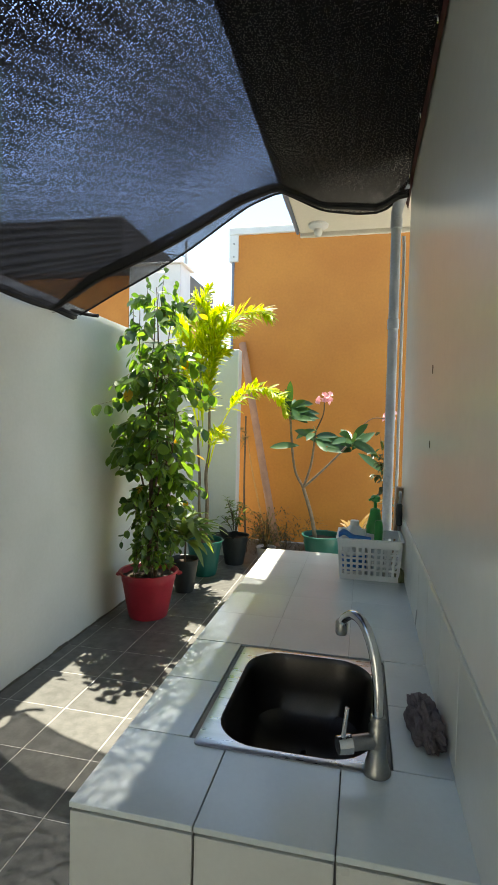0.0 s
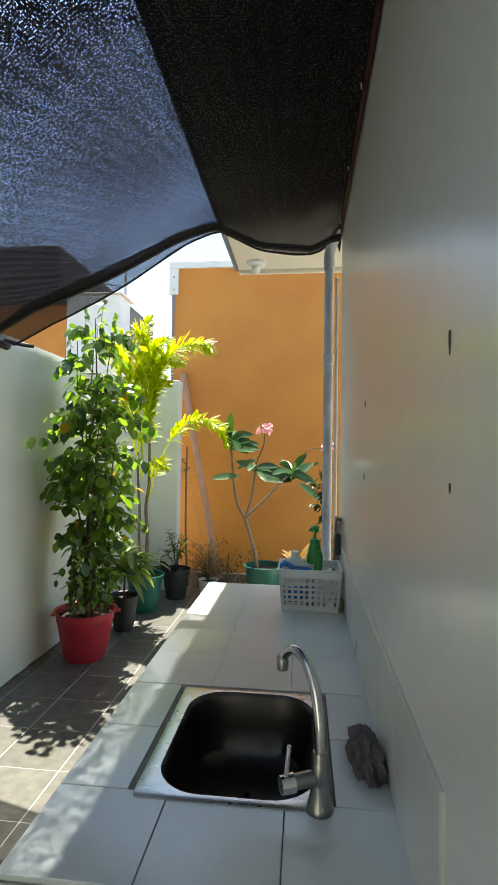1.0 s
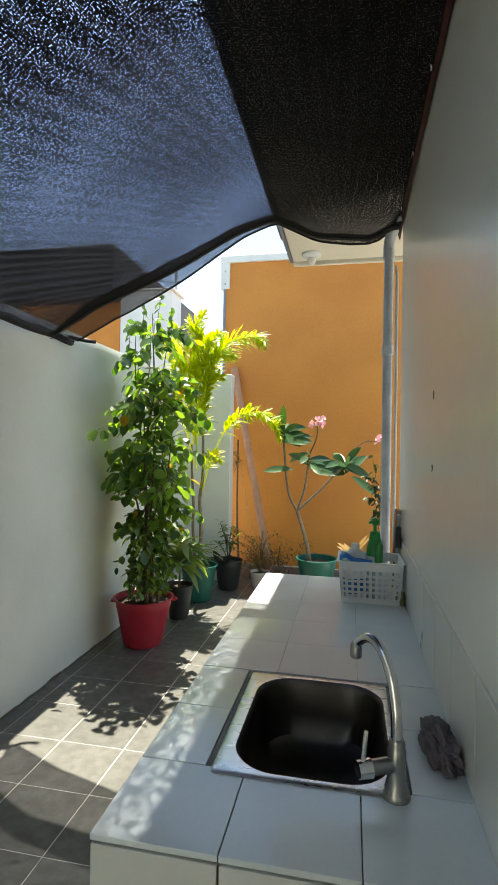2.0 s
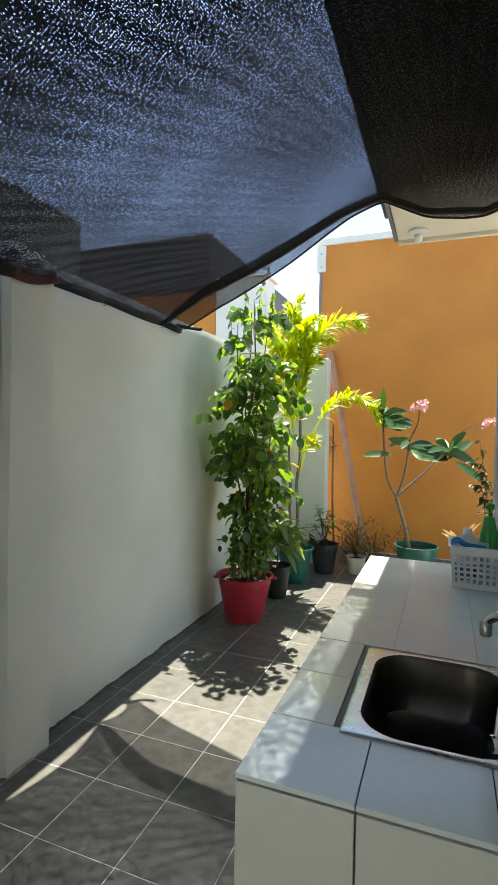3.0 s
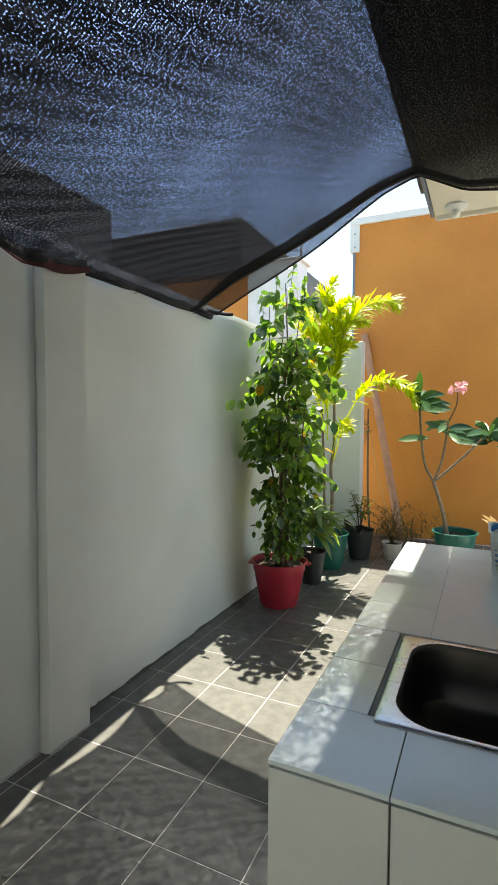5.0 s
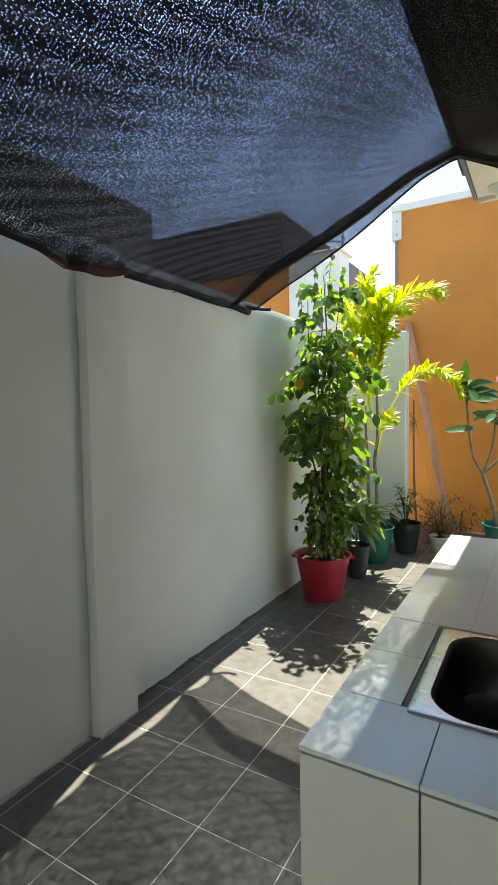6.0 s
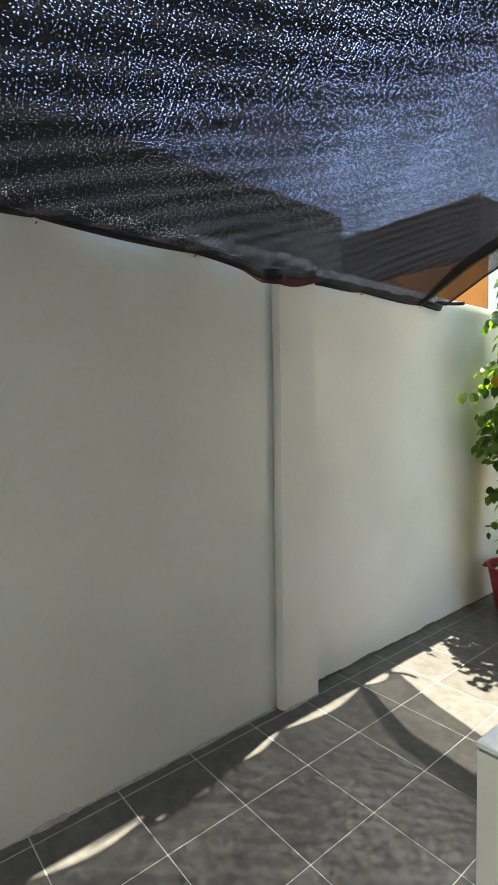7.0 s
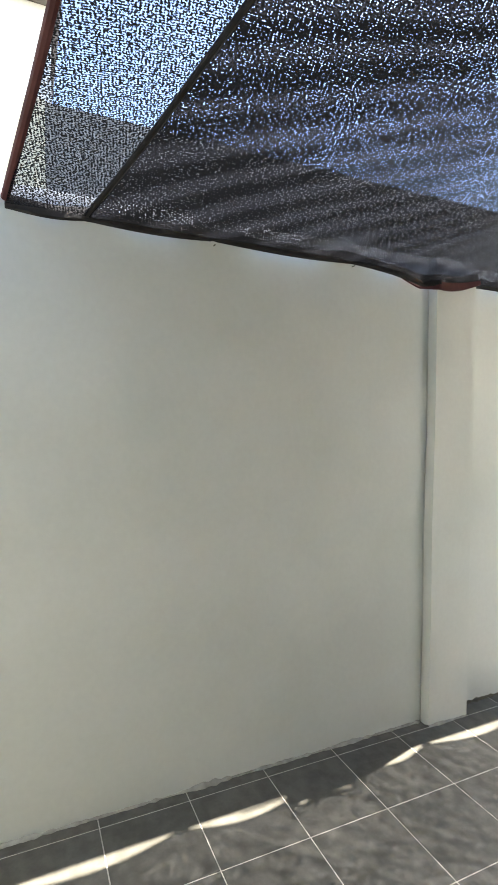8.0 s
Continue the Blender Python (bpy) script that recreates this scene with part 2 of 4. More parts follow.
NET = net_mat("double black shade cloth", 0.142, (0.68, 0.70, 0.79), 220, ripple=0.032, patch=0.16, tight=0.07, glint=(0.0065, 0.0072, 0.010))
NET_THIN = net_mat("single black shade cloth", 0.03, (0.56, 0.60, 0.70), 240, soft=0.05)
NET_FLAP = net_mat("double-stitched black shade cloth", 0.055, (0.60, 0.60, 0.63), 290, soft=0.03)
NET_FOLD = net_mat("folded black shade cloth", 0.16, (0.6, 0.6, 0.62), 280)


# ---- mesh helpers ----
def obj(name, bm_or_mesh, material, parent=None, label="", smooth=False):
    if isinstance(bm_or_mesh, bmesh.types.BMesh):
        me = bpy.data.meshes.new(name)
        bmesh.ops.recalc_face_normals(bm_or_mesh, faces=bm_or_mesh.faces[:])
        bm_or_mesh.to_mesh(me)
        bm_or_mesh.free()
    else:
        me = bm_or_mesh
    if not me.materials:
        me.materials.append(material)
    if smooth:
        for p in me.polygons:
            p.use_smooth = True
        me.set_sharp_from_angle(angle=radians(38))
    ob = new(name, me)
    if parent is not None:
        ob.parent = parent
    if label:
        ob["label"] = label
    return ob


def part(name, bm, material, parent, label="", smooth=False):
    """One mesh under a thing that stands at the world's origin or under an Empty at its base (coordinates are the parent's)."""
    return obj(name, bm, material, parent, label, smooth)


def empty(name, loc=(0, 0, 0), rz=0.0):
    e = new(name)
    e.empty_display_size = 0.05
    e.matrix_world = pose(*loc, 0, 0, rz)
    return e


def box(x0, x1, y0, y1, z0, z1, bevel=0.0, bm=None, segs=1):
    own = bmesh.new()
    m = Matrix.Translation(((x0 + x1) / 2, (y0 + y1) / 2, (z0 + z1) / 2)) @ Matrix.Diagonal((x1 - x0, y1 - y0, z1 - z0, 1))
    bmesh.ops.create_cube(own, size=1, matrix=m)
    if bevel:
        bmesh.ops.bevel(own, geom=own.edges[:], offset=bevel, segments=segs, affect="EDGES")
    if bm is None:
        return own
    me = bpy.data.meshes.new("tmp")
    own.to_mesh(me)
    own.free()
    bm.from_mesh(me)
    bpy.data.meshes.remove(me)
    return bm


def grid_mesh(rows, close_u=False, close_v=False, bm=None):
    """Skin a grid of points."""
    bm = bm or bmesh.new()
    vs = [[bm.verts.new(p) for p in r] for r in rows]
    nu, nv = len(vs), len(vs[0])
    for i in range(nu if close_u else nu - 1):
        for j in range(nv if close_v else nv - 1):
            bm.faces.new((vs[i][j], vs[(i + 1) % nu][j], vs[(i + 1) % nu][(j + 1) % nv], vs[i][(j + 1) % nv]))
    return bm


def lathe(profile, n=28, bm=None, at=(0, 0, 0), wob=0.0):
    rows = []
    for r, z in profile:
        rows.append([(at[0] + r * (1 + wob * math.sin(3 * k)) * math.cos(2 * math.pi * k / n), at[1] + r * math.sin(2 * math.pi * k / n), at[2] + z) for k in range(n)])
    return grid_mesh(rows, close_v=True, bm=bm)


def smooth_path(points, n=6):
    """A soft line through the points (Catmull-Rom)."""
    p = [Vector(q) for q in points]
    p = [2 * p[0] - p[1]] + p + [2 * p[-1] - p[-2]]
    out = []
    for i in range(1, len(p) - 2):
        for k in range(n):
            t = k / n
            a, b, c, d = p[i - 1:i + 3]
            out.append(0.5 * ((2 * b) + (c - a) * t + (2 * a - 5 * b + 4 * c - d) * t * t + (3 * b - a - 3 * c + d) * t ** 3))
    return out + [p[-2]]


def tube(points, r0, r1=None, n=10, bm=None, soft=6, caps=True):
    """A round rod along a soft line, from radius r0 to r1."""
    path = smooth_path(points, soft) if soft else [Vector(q) for q in points]
    r1 = r0 if r1 is None else r1
    bm = bm or bmesh.new()
    rows, side = [], None
    for i, p in enumerate(path):
        d = (path[min(i + 1, len(path) - 1)] - path[max(i - 1, 0)]).normalized()
        if side is None:
            side = d.cross(Vector((0, 0, 1)) if abs(d.z) < 0.9 else Vector((1, 0, 0))).normalized()
        side = (side - d * side.dot(d)).normalized()
        up = d.cross(side)
        r = r0 + (r1 - r0) * i / max(len(path) - 1, 1)
        rows.append([p + side * r * math.cos(2 * math.pi * k / n) + up * r * math.sin(2 * math.pi * k / n) for k in range(n)])
    vs = [[bm.verts.new(q) for q in row] for row in rows]
    for i in range(len(vs) - 1):
        for k in range(n):
            bm.faces.new((vs[i][k], vs[i][(k + 1) % n], vs[i + 1][(k + 1) % n], vs[i + 1][k]))
    if caps:
        bm.faces.new(vs[0][::-1])
        bm.faces.new(vs[-1])
    return bm


class Leaves:
    """Gathers many leaves into one mesh; each is a curved blade with a fold along its midrib."""

    def __init__(self):
        self.v, self.f = [], []

    def add(self, base, way, up, length, width, droop=0.25, fold=0.15, shape=0.5, rows=4):
        way = Vector(way).normalized()
        side = way.cross(Vector(up))
        if side.length < 1e-3:
            side = way.cross(Vector((1, 0.2, 0)))
        side.normalize()
        nrm = side.cross(way).normalized()
        p, d = Vector(base), way.copy()
        start = len(self.v)
        for i in range(rows + 1):
            t = i / rows
            w = width * 0.5 * (math.sin(math.pi * min(t, 1) ** (0.35 + shape)) ** 0.65 if 0 < t < 1 else 0.05)
            self.v += [p - side * w + nrm * w * fold * 2, p.copy(), p + side * w + nrm * w * fold * 2]
            d = (d + Vector((0, 0, -1)) * droop / rows * 1.6).normalized()
            p = p + d * (length / rows)
        for i in range(rows):
            a = start + 3 * i
            self.f += [(a, a + 1, a + 4, a + 3), (a + 1, a + 2, a + 5, a + 4)]
        return self

    def mesh(self, name):
        me = bpy.data.meshes.new(name)
        me.from_pydata([tuple(q) for q in self.v], [], self.f)
        for p in me.polygons:
            p.use_smooth = True
        return me


rnd = random.Random(7)


def uni(a, b):
    return rnd.uniform(a, b)


# ---- the ground and the house ----
CT = 0.812        # counter height
WX = 1.95         # face of the house wall
LX = -0.055       # face of the fence
TILE = 0.33

ground = tagged(obj("ground", box(-30, 30, -30, 40, -0.3, -0.06), M_CEMENT), "bare cement ground under and around the yard", "ground", kind="structure")
floor = tagged(obj("floor", box(-0.3, 3.2, -3.0, 6.0, -0.06, -0.0012), M_GROUT), "grey square floor tiles with pale grout", "floor", kind="structure")

# fence on one side: two stretches, a post between them, a rough painted foot
def rough_wall(name, x, y0, y1, top, label):
    """A thick plastered wall whose face swells a little and whose foot is uneven."""
    ny, nz = max(int((y1 - y0) / 0.05), 4), 46
    rows = []
    for i in range(ny + 1):
        y = y0 + (y1 - y0) * i / ny
        foot = 0.004 + 0.008 * max(0, noise.noise((y * 9, 3, 1))) + 0.004 * noise.noise((y * 31, 5, 1))
        row = []
        for j in range(nz + 1):
            z = foot + (top - foot) * j / nz
            sw = 0.006 * noise.noise((y * 1.6, z * 1.6, 7)) + 0.0015 * noise.noise((y * 9, z * 9, 2))
            edge = 0.012 * max(0, 1 - (top - z) / 0.02) ** 2
            row.append((x + sw - edge, y, z))
        row.append((x - 0.14, y, top))
        row.append((x - 0.15, y, -0.05))
        rows.append(row)
    bm = grid_mesh(rows)
    for r in (rows[0], rows[-1]):
        bm.faces.new([bm.verts.new(p) for p in r])
    return tagged(obj(name, bm, M_WALL, smooth=True), label, "wall", kind="structure")


rough_wall("wall_west_near", LX + 0.004, -3.0, 1.165, 2.2, "pale grey painted fence wall, smooth plaster")
rough_wall("wall_west_far", LX - 0.03, 1.38, 5.2, 2.2, "pale grey painted fence wall behind the pots")
# Added filler: keeps light from leaking through the slit beside the post.
tagged(obj("wall_west_core", box(-0.2, -0.085, 1.1, 1.45, -0.05, 2.19), M_CEMENT), "cement filler added behind the post to block light", "wall", kind="structure")
rough_wall("wall_west_post", 0.0, 1.170, 1.41, 2.19, "square plastered post standing proud of the fence wall")
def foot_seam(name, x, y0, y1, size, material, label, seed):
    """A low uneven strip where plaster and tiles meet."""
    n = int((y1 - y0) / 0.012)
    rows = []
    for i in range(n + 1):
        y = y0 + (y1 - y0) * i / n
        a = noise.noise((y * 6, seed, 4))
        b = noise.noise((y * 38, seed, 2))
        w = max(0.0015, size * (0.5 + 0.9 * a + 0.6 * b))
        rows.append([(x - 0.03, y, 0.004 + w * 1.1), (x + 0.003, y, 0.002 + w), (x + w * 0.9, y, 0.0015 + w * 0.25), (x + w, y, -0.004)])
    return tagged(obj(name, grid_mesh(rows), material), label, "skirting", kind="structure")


foot_seam("trim_foot_near", LX + 0.004, -3.0, 1.165, 0.013, M_SEAM, "flaking pale cement seam at the fence's foot", 1)
# The far strip's dark colour paints in the shade of the gap there.
foot_seam("trim_foot_far", LX - 0.03, 1.41, 5.1, 0.016, M_MARK, "dark crumbling strip standing in for the shaded gap at the fence's foot", 2)
foot_seam("trim_foot_post", 0.0, 1.17, 1.41, 0.010, M_SEAM, "flaking cement at the post's foot", 3)

# end wall behind the pots and neighbour's tall orange wall
tagged(obj("wall_end", box(-0.3, 0.42, 5.1, 5.25, -0.05, 2.26, 0.006), M_WALL), "pale painted end wall behind potted plants", "wall", kind="structure")
orange = tagged(empty("orange_building"), "tall flat orange gable wall with white metal trim", "building")
part("wall", box(0.10, 5.0, 6.0, 9.0, -0.05, 3.82), M_ORANGE, orange)
bm = box(0.045, 5.05, 5.965, 6.06, 3.81, 3.90, 0.006)
part("coping", bm, M_TRIM, orange, "white metal coping")
part("corner_flashing", box(0.05, 0.165, 5.972, 6.1, 3.48, 3.808, 0.004), M_TRIM, orange, "white metal corner flashing")
for z in (3.54, 3.70):
    part("screw", lathe([(0.0, 0), (0.012, 0.0), (0.010, 0.008), (0, 0.010)], 8, at=(0, 0, 0)), M_NICKEL, orange).matrix_basis = pose(0.11, 5.971, z, 90, 0, 0)
part("edge_strip", box(0.085, 0.115, 5.985, 6.05, -0.05, 3.478, 0.003), M_FASCIA, orange)

# house wall with the counter along it
tagged(obj("wall_east", box(WX, WX + 0.15, -3.0, 2.31, -0.05, 2.75, 0.004), M_GLOSS), "glossy grey-white painted house wall", "wall", kind="structure")
tagged(obj("wall_corner_return", box(WX + 0.15, 4.0, 2.16, 2.31, -0.05, 2.75), M_GLOSS), "painted return of the house wall", "wall", kind="structure")
# South wall is out of view; added to limit light from that end.
tagged(obj("wall_south", box(-0.2, 4.0, -2.35, -2.2, -0.05, 2.75), M_GLOSS), "plain unseen wall added to close the yard and limit light", "wall", kind="structure")
tagged(obj("ceiling_eave", box(1.30, 4.0, -3.0, 3.20, 2.756, 2.81, 0.003), M_SOFFIT), "cream painted eave soffit", "eave", kind="structure")
tagged(obj("trim_fascia", box(1.276, 1.296, -3.0, 3.20, 2.745, 2.94, 0.004), M_FASCIA), "blue-grey metal fascia along the eave", "fascia", kind="structure")
tagged(obj("trim_fascia_end", box(1.30, 4.0, 3.205, 3.23, 2.73, 2.94, 0.004), M_SOFFIT), "cream fascia across the eave's end", "fascia", kind="structure")
tagged(obj("roof", box(1.2, 4.0, -3.0, 3.28, 2.945, 2.98), M_ROOF), "thin dark roof sheet over the eave", "roof", kind="structure")

# Unseen slab, added to cut the sky and sun coming from behind.
tagged(obj("ceiling_porch", box(-0.04, 1.255, -3.0, -1.75, 2.76, 2.85), M_SOFFIT), "unseen cream slab added to hold back light from behind", "ceiling", kind="structure")

# neighbours beyond the fence
nb = tagged(empty("neighbour_house"), "cream rendered house close behind the fence", "house")
part("wall", box(-5.0, -1.55, -9.0, -0.42, -0.05, 3.34), M_CREAM, nb, "cream wall")
part("rear_wall", box(-5.0, -1.552, -0.418, 3.45, -0.05, 3.33), M_CEMENT, nb, "bare grey-brown cement wall")
part("gable", box(-5.0, -1.60, -9.0, -0.38, 3.34, 3.92), M_TRIM, nb, "white upper wall")
part("roof", box(-5.0, -1.45, -9.0, -0.32, 3.922, 3.98, 0.01), M_ROOF, nb, "dark roof edge")
fb = tagged(empty("far_house"), "orange and white house behind the fence", "house")
part("wall", box(-9.0, -2.3, 8.0, 13, -0.05, 4.0), M_ORANGE, fb, "orange wall")
part("roof", box(-9.0, -2.29, 7.7, 13, 3.98, 4.9, 0.02), M_ROOF, fb, "dark roof edge")
part("side_block", box(-2.296, -1.35, 8.0, 8.5, -0.05, 4.15, 0.01), M_TRIM, fb, "white side block")
part("roof", box(-2.35, -1.30, 7.95, 8.6, 4.152, 4.18, 0.01), M_TRIM, fb)
pole = tagged(empty("utility_pole", (-2.35, 11.0, 0)), "thin grey utility pole with wires", "pole")
part("post", tube([(0, 0, 0), (0, 0, 5.6)], 0.05, 0.035, soft=0), M_PVC, pole)
part("crossbar", box(-0.12, 0.12, -0.02, 0.02, 5.0, 5.04, 0.005), M_PVC, pole)
for dz in (5.28, 5.1):
    part("wire", tube([(-5, -2, dz + 0.7), (-2, -0.8, dz + 0.12), (0, 0, dz)], 0.012, n=6), M_BLACK, pole)

# ---- the counter ----
counter = tagged(empty("sink_counter"), "tiled kitchen counter with a sink cut-out", "counter")
CX0, CX1, CY0, CY1 = 1.290, WX, 0.464, 2.30
SX0, SX1, SY0, SY1 = 1.430, 1.833, 0.660, 1.138
body = bmesh.new()
for a in ((CX0 + 0.012, CX1, CY0 + 0.012, SY0, 0, CT - 0.012), (CX0 + 0.012, CX1, SY1, CY1 - 0.01, 0, CT - 0.012),
          (CX0 + 0.012, SX0, SY0, SY1, 0, CT - 0.012), (SX1, CX1, SY0, SY1, 0, CT - 0.012)):
    box(*a, bm=body)
part("body", body, M_DGROUT, counter, "dark grout and cement core")
XS = [CX0, 1.512, 1.738, WX]
YS = [CY0, 0.685, 0.915, 1.146, 1.377, 1.608, 1.839, 2.070, CY1]


def top_tile(x0, x1, y0, y1):
    g = 0.0010 if y0 < 1.0 else 0.0003
    part("tile", box(x0 + g, x1 - g, y0 + g, y1 - g, CT - 0.011, CT, 0.0012 if y0 < 1.0 else 0.0003), M_CTILE, counter)


for i in range(3):
    for j in range(8):
        x0, x1, y0, y1 = XS[i], XS[i + 1], YS[j], YS[j + 1]
        if y0 >= SY1 or y1 <= SY0 + 0.03:
            top_tile(x0, x1, y0, y1)
        else:
            if i == 0:
                top_tile(x0, SX0, y0, min(y1, SY1 + 0.006))
            if i == 2:
                top_tile(SX1, x1, y0, min(y1, SY1 + 0.006))
# tiles of the front and of the side
for i in range(3):
    for z0, z1 in ((0.0, 0.30), (0.30, CT - 0.016)):
        part("tile", box(XS[i] + 0.002, XS[i + 1] - 0.002, CY0 + 0.003, CY0 + 0.012, z0 + 0.0015, z1 - 0.0015, 0.001), M_CSIDE, counter)
for j in range(8):
    for z0, z1 in ((0.0, 0.30), (0.30, CT - 0.016)):
        part("tile", box(CX0 + 0.003, CX0 + 0.012, YS[j] + 0.004, YS[j + 1] - 0.002, z0 + 0.0015, z1 - 0.0015, 0.001), M_CSIDE, counter)
# upstand of tiles on the wall
bs = tagged(empty("backsplash"), "low row of pale wall tiles above the counter", "backsplash", kind="structure")
ye = [0.375, 0.685, 0.915, 1.146, 1.377, 1.608, 1.839, 2.070, 2.3]
for j in range(8):
    part("tile", box(WX - 0.007, WX + 0.004, ye[j] + 0.0008, ye[j + 1] - 0.0008, CT + 0.002 if j else 0.56, CT + 0.235, 0.0025), M_CSIDE, bs)

# ---- sink and tap ----
def round_rect(x0, x1, y0, y1, r, z, n=8):
    pts = []
    for cx, cy, a0 in ((x1 - r, y1 - r, 0), (x0 + r, y1 - r, 90), (x0 + r, y0 + r, 180), (x1 - r, y0 + r, 270)):
        for k in range(n + 1):
            a = radians(a0 + 90 * k / n)
            pts.append((cx + r * math.cos(a), cy + r * math.sin(a), z))
    return pts


sink = tagged(empty("kitchen_sink"), "stainless steel drop-in sink bowl with a flat rim", "sink")
X0, X1, Y0, Y1 = SX0 + 0.014, SX1 - 0.02, SY0 + 0.002, SY1 - 0.012
rows = [round_rect(X0, X1, Y0, Y1, 0.012, CT - 0.004), round_rect(X0, X1, Y0, Y1, 0.012, CT + 0.003),
        round_rect(X0 + 0.004, X1 - 0.004, Y0 + 0.004, Y1 - 0.004, 0.014, CT + 0.005),
        round_rect(X0 + 0.030, X1 - 0.012, Y0 + 0.018, Y1 - 0.016, 0.095, CT + 0.004)]
part("rim", grid_mesh(rows, close_v=True), M_STEEL, sink, smooth=True)
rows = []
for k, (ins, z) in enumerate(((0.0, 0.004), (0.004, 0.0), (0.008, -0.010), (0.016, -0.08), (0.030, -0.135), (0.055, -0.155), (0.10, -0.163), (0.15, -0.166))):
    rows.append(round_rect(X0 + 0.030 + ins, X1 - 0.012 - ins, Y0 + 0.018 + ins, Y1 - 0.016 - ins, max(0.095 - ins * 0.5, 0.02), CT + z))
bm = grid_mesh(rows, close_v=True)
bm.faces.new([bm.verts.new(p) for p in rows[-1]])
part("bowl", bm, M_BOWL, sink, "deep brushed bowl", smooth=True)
cx, cy = (X0 + X1) / 2 + 0.01, (Y0 + Y1) / 2 - 0.03
part("drain", lathe([(0.0, -0.160), (0.02, -0.160), (0.024, -0.157), (0.04, -0.157), (0.044, -0.163)], 24, at=(cx, cy, CT)), M_CHROME, sink, smooth=True)
grout = bmesh.new()
for a in ((SX0, X0, SY0 - 0.006, SY1), (X0, SX1, Y1, SY1), (X1, SX1, SY0, Y1)):
    box(a[0] + 0.0015, a[1] - 0.0015, a[2] + 0.0015, a[3] - 0.0015, CT - 0.012, CT - 0.0015, bm=grout)
part("sealant", grout, M_CEMENT, sink, "grey cement bed round the rim")

tap = tagged(empty("sink_tap", (1.803, 0.672, CT)), "chrome swan-neck tap with a side lever", "tap")
part("base", lathe([(0, 0), (0.0255, 0), (0.0265, 0.004), (0.024, 0.010), (0.018, 0.030), (0.0165, 0.05)], at=(0, 0, 0)), M_NICKEL, tap, smooth=True)
part("body", lathe([(0.0165, 0.05), (0.0175, 0.055), (0.0175, 0.088), (0.015, 0.094), (0.016, 0.10), (0.013, 0.108), (0, 0.108)]), M_NICKEL, tap, smooth=True)
part("spout", tube([(0, 0, 0.10), (-0.002, 0.003, 0.16), (-0.010, 0.014, 0.215), (-0.028, 0.038, 0.258), (-0.050, 0.068, 0.268), (-0.068, 0.092, 0.252), (-0.074, 0.1, 0.236)], 0.0105, 0.0095, 14), M_CHROME, tap, smooth=True)
part("nozzle", lathe([(0, -0.012), (0.011, -0.012), (0.0125, -0.008), (0.0125, 0.014), (0.010, 0.018), (0, 0.018)], 18, at=(-0.0755, 0.1025, 0.225)), M_NICKEL, tap, smooth=True)
arm = tube([(0, 0, 0), (-0.05, -0.022, -0.002)], 0.0145, 0.014, 16, soft=0)
part("valve", arm, M_NICKEL, tap, smooth=True).matrix_basis = pose(0, 0, 0.062)
cap = part("handle_cap", tube([(-0.048, -0.021, 0.060), (-0.072, -0.031, 0.059)], 0.0175, 0.016, 18, soft=0), M_CHROME, tap, smooth=True)
part("lever", tube([(-0.064, -0.028, 0.045), (-0.062, -0.027, 0.08), (-0.057, -0.025, 0.128)], 0.0055, 0.0045, 10), M_CHROME, tap, smooth=True)

rag = bmesh.new()
bmesh.ops.create_icosphere(rag, subdivisions=5, radius=1)
for v in rag.verts:
    d = v.co.normalized()
    k = 0.9 + 0.30 * noise.noise(d * 2.0) + 0.24 * abs(noise.noise(d * 4.1 + Vector((3, 1, 2)))) + 0.06 * noise.noise(d * 9)
    v.co = Vector((d.x * 0.034 * k, d.y * 0.092 * k, max(d.z, -0.45) * 0.042 * k))
tagged(obj("cleaning_rag", rag, M_RAG, smooth=True), "crumpled dirty grey cleaning rag beside the tap", "rag").matrix_basis = pose(1.905, 0.83, CT + 0.020, 0, 0, 8)


# ---- shade net ----
def net_z(x, y):
    """Height of the cloth: low along the fence, highest at the eave's edge, a little lower on the house wall."""
    pts = ((-0.075, 2.135), (0.35, 2.30), (0.77, 2.485), (1.10, 2.65), (1.28, 2.715), (1.55, 2.655), (1.95, 2.615))
    for (xa, za), (xb, zb) in zip(pts, pts[1:]):
        if x <= xb:
            break
    t = min(max((x - xa) / (xb - xa), 0), 1)
    z = za + (zb - za) * t
    mid = math.sin(math.pi * min(max((x + 0.06) / 2.0, 0), 1))
    wave = 0.016 * math.sin(4.2 * y + 2.5 * x) * mid + 0.012 * noise.noise((x * 2.2, y * 2.2, 5)) * mid
    dip = -0.035 * math.sin(math.pi * min(max((y + 0.4) / 2.9, 0), 1)) * mid
    droop = -0.045 * max(0, y - 2.1) / 0.4 * min(max((x - 1.3) / 0.2, 0), 1)
    return z + wave + dip + droop


def far_edge(x):
    """How far the upper cloth reaches ahead."""
    pts = ((-0.075, 2.72), (0.25, 2.63), (0.56, 2.59), (0.9, 2.54), (1.15, 2.49), (1.27, 2.48), (1.45, 2.51), (1.7, 2.53), (1.82, 2.50), (1.90, 2.36), (1.95, 2.34))
    for (xa, za), (xb, zb) in zip(pts, pts[1:]):
        if x <= xb:
            break
    t = min(max((x - xa) / (xb - xa), 0), 1)
    return za + (zb - za) * t


def seam_edge(x):
    """Where the lower cloth ends ahead."""
    pts = ((-0.075, 2.46), (0.3, 2.33), (0.77, 2.345), (1.05, 2.37), (1.25, 2.40), (1.5, 2.44), (1.8, 2.44), (1.90, 2.31), (1.95, 2.29))
    for (xa, za), (xb, zb) in zip(pts, pts[1:]):
        if x <= xb:
            break
    t = min(max((x - xa) / (xb - xa), 0), 1)
    return za + (zb - za) * t


def near_seam(x):
    return -0.36 + 0.415 * max(x + 0.06, 0)


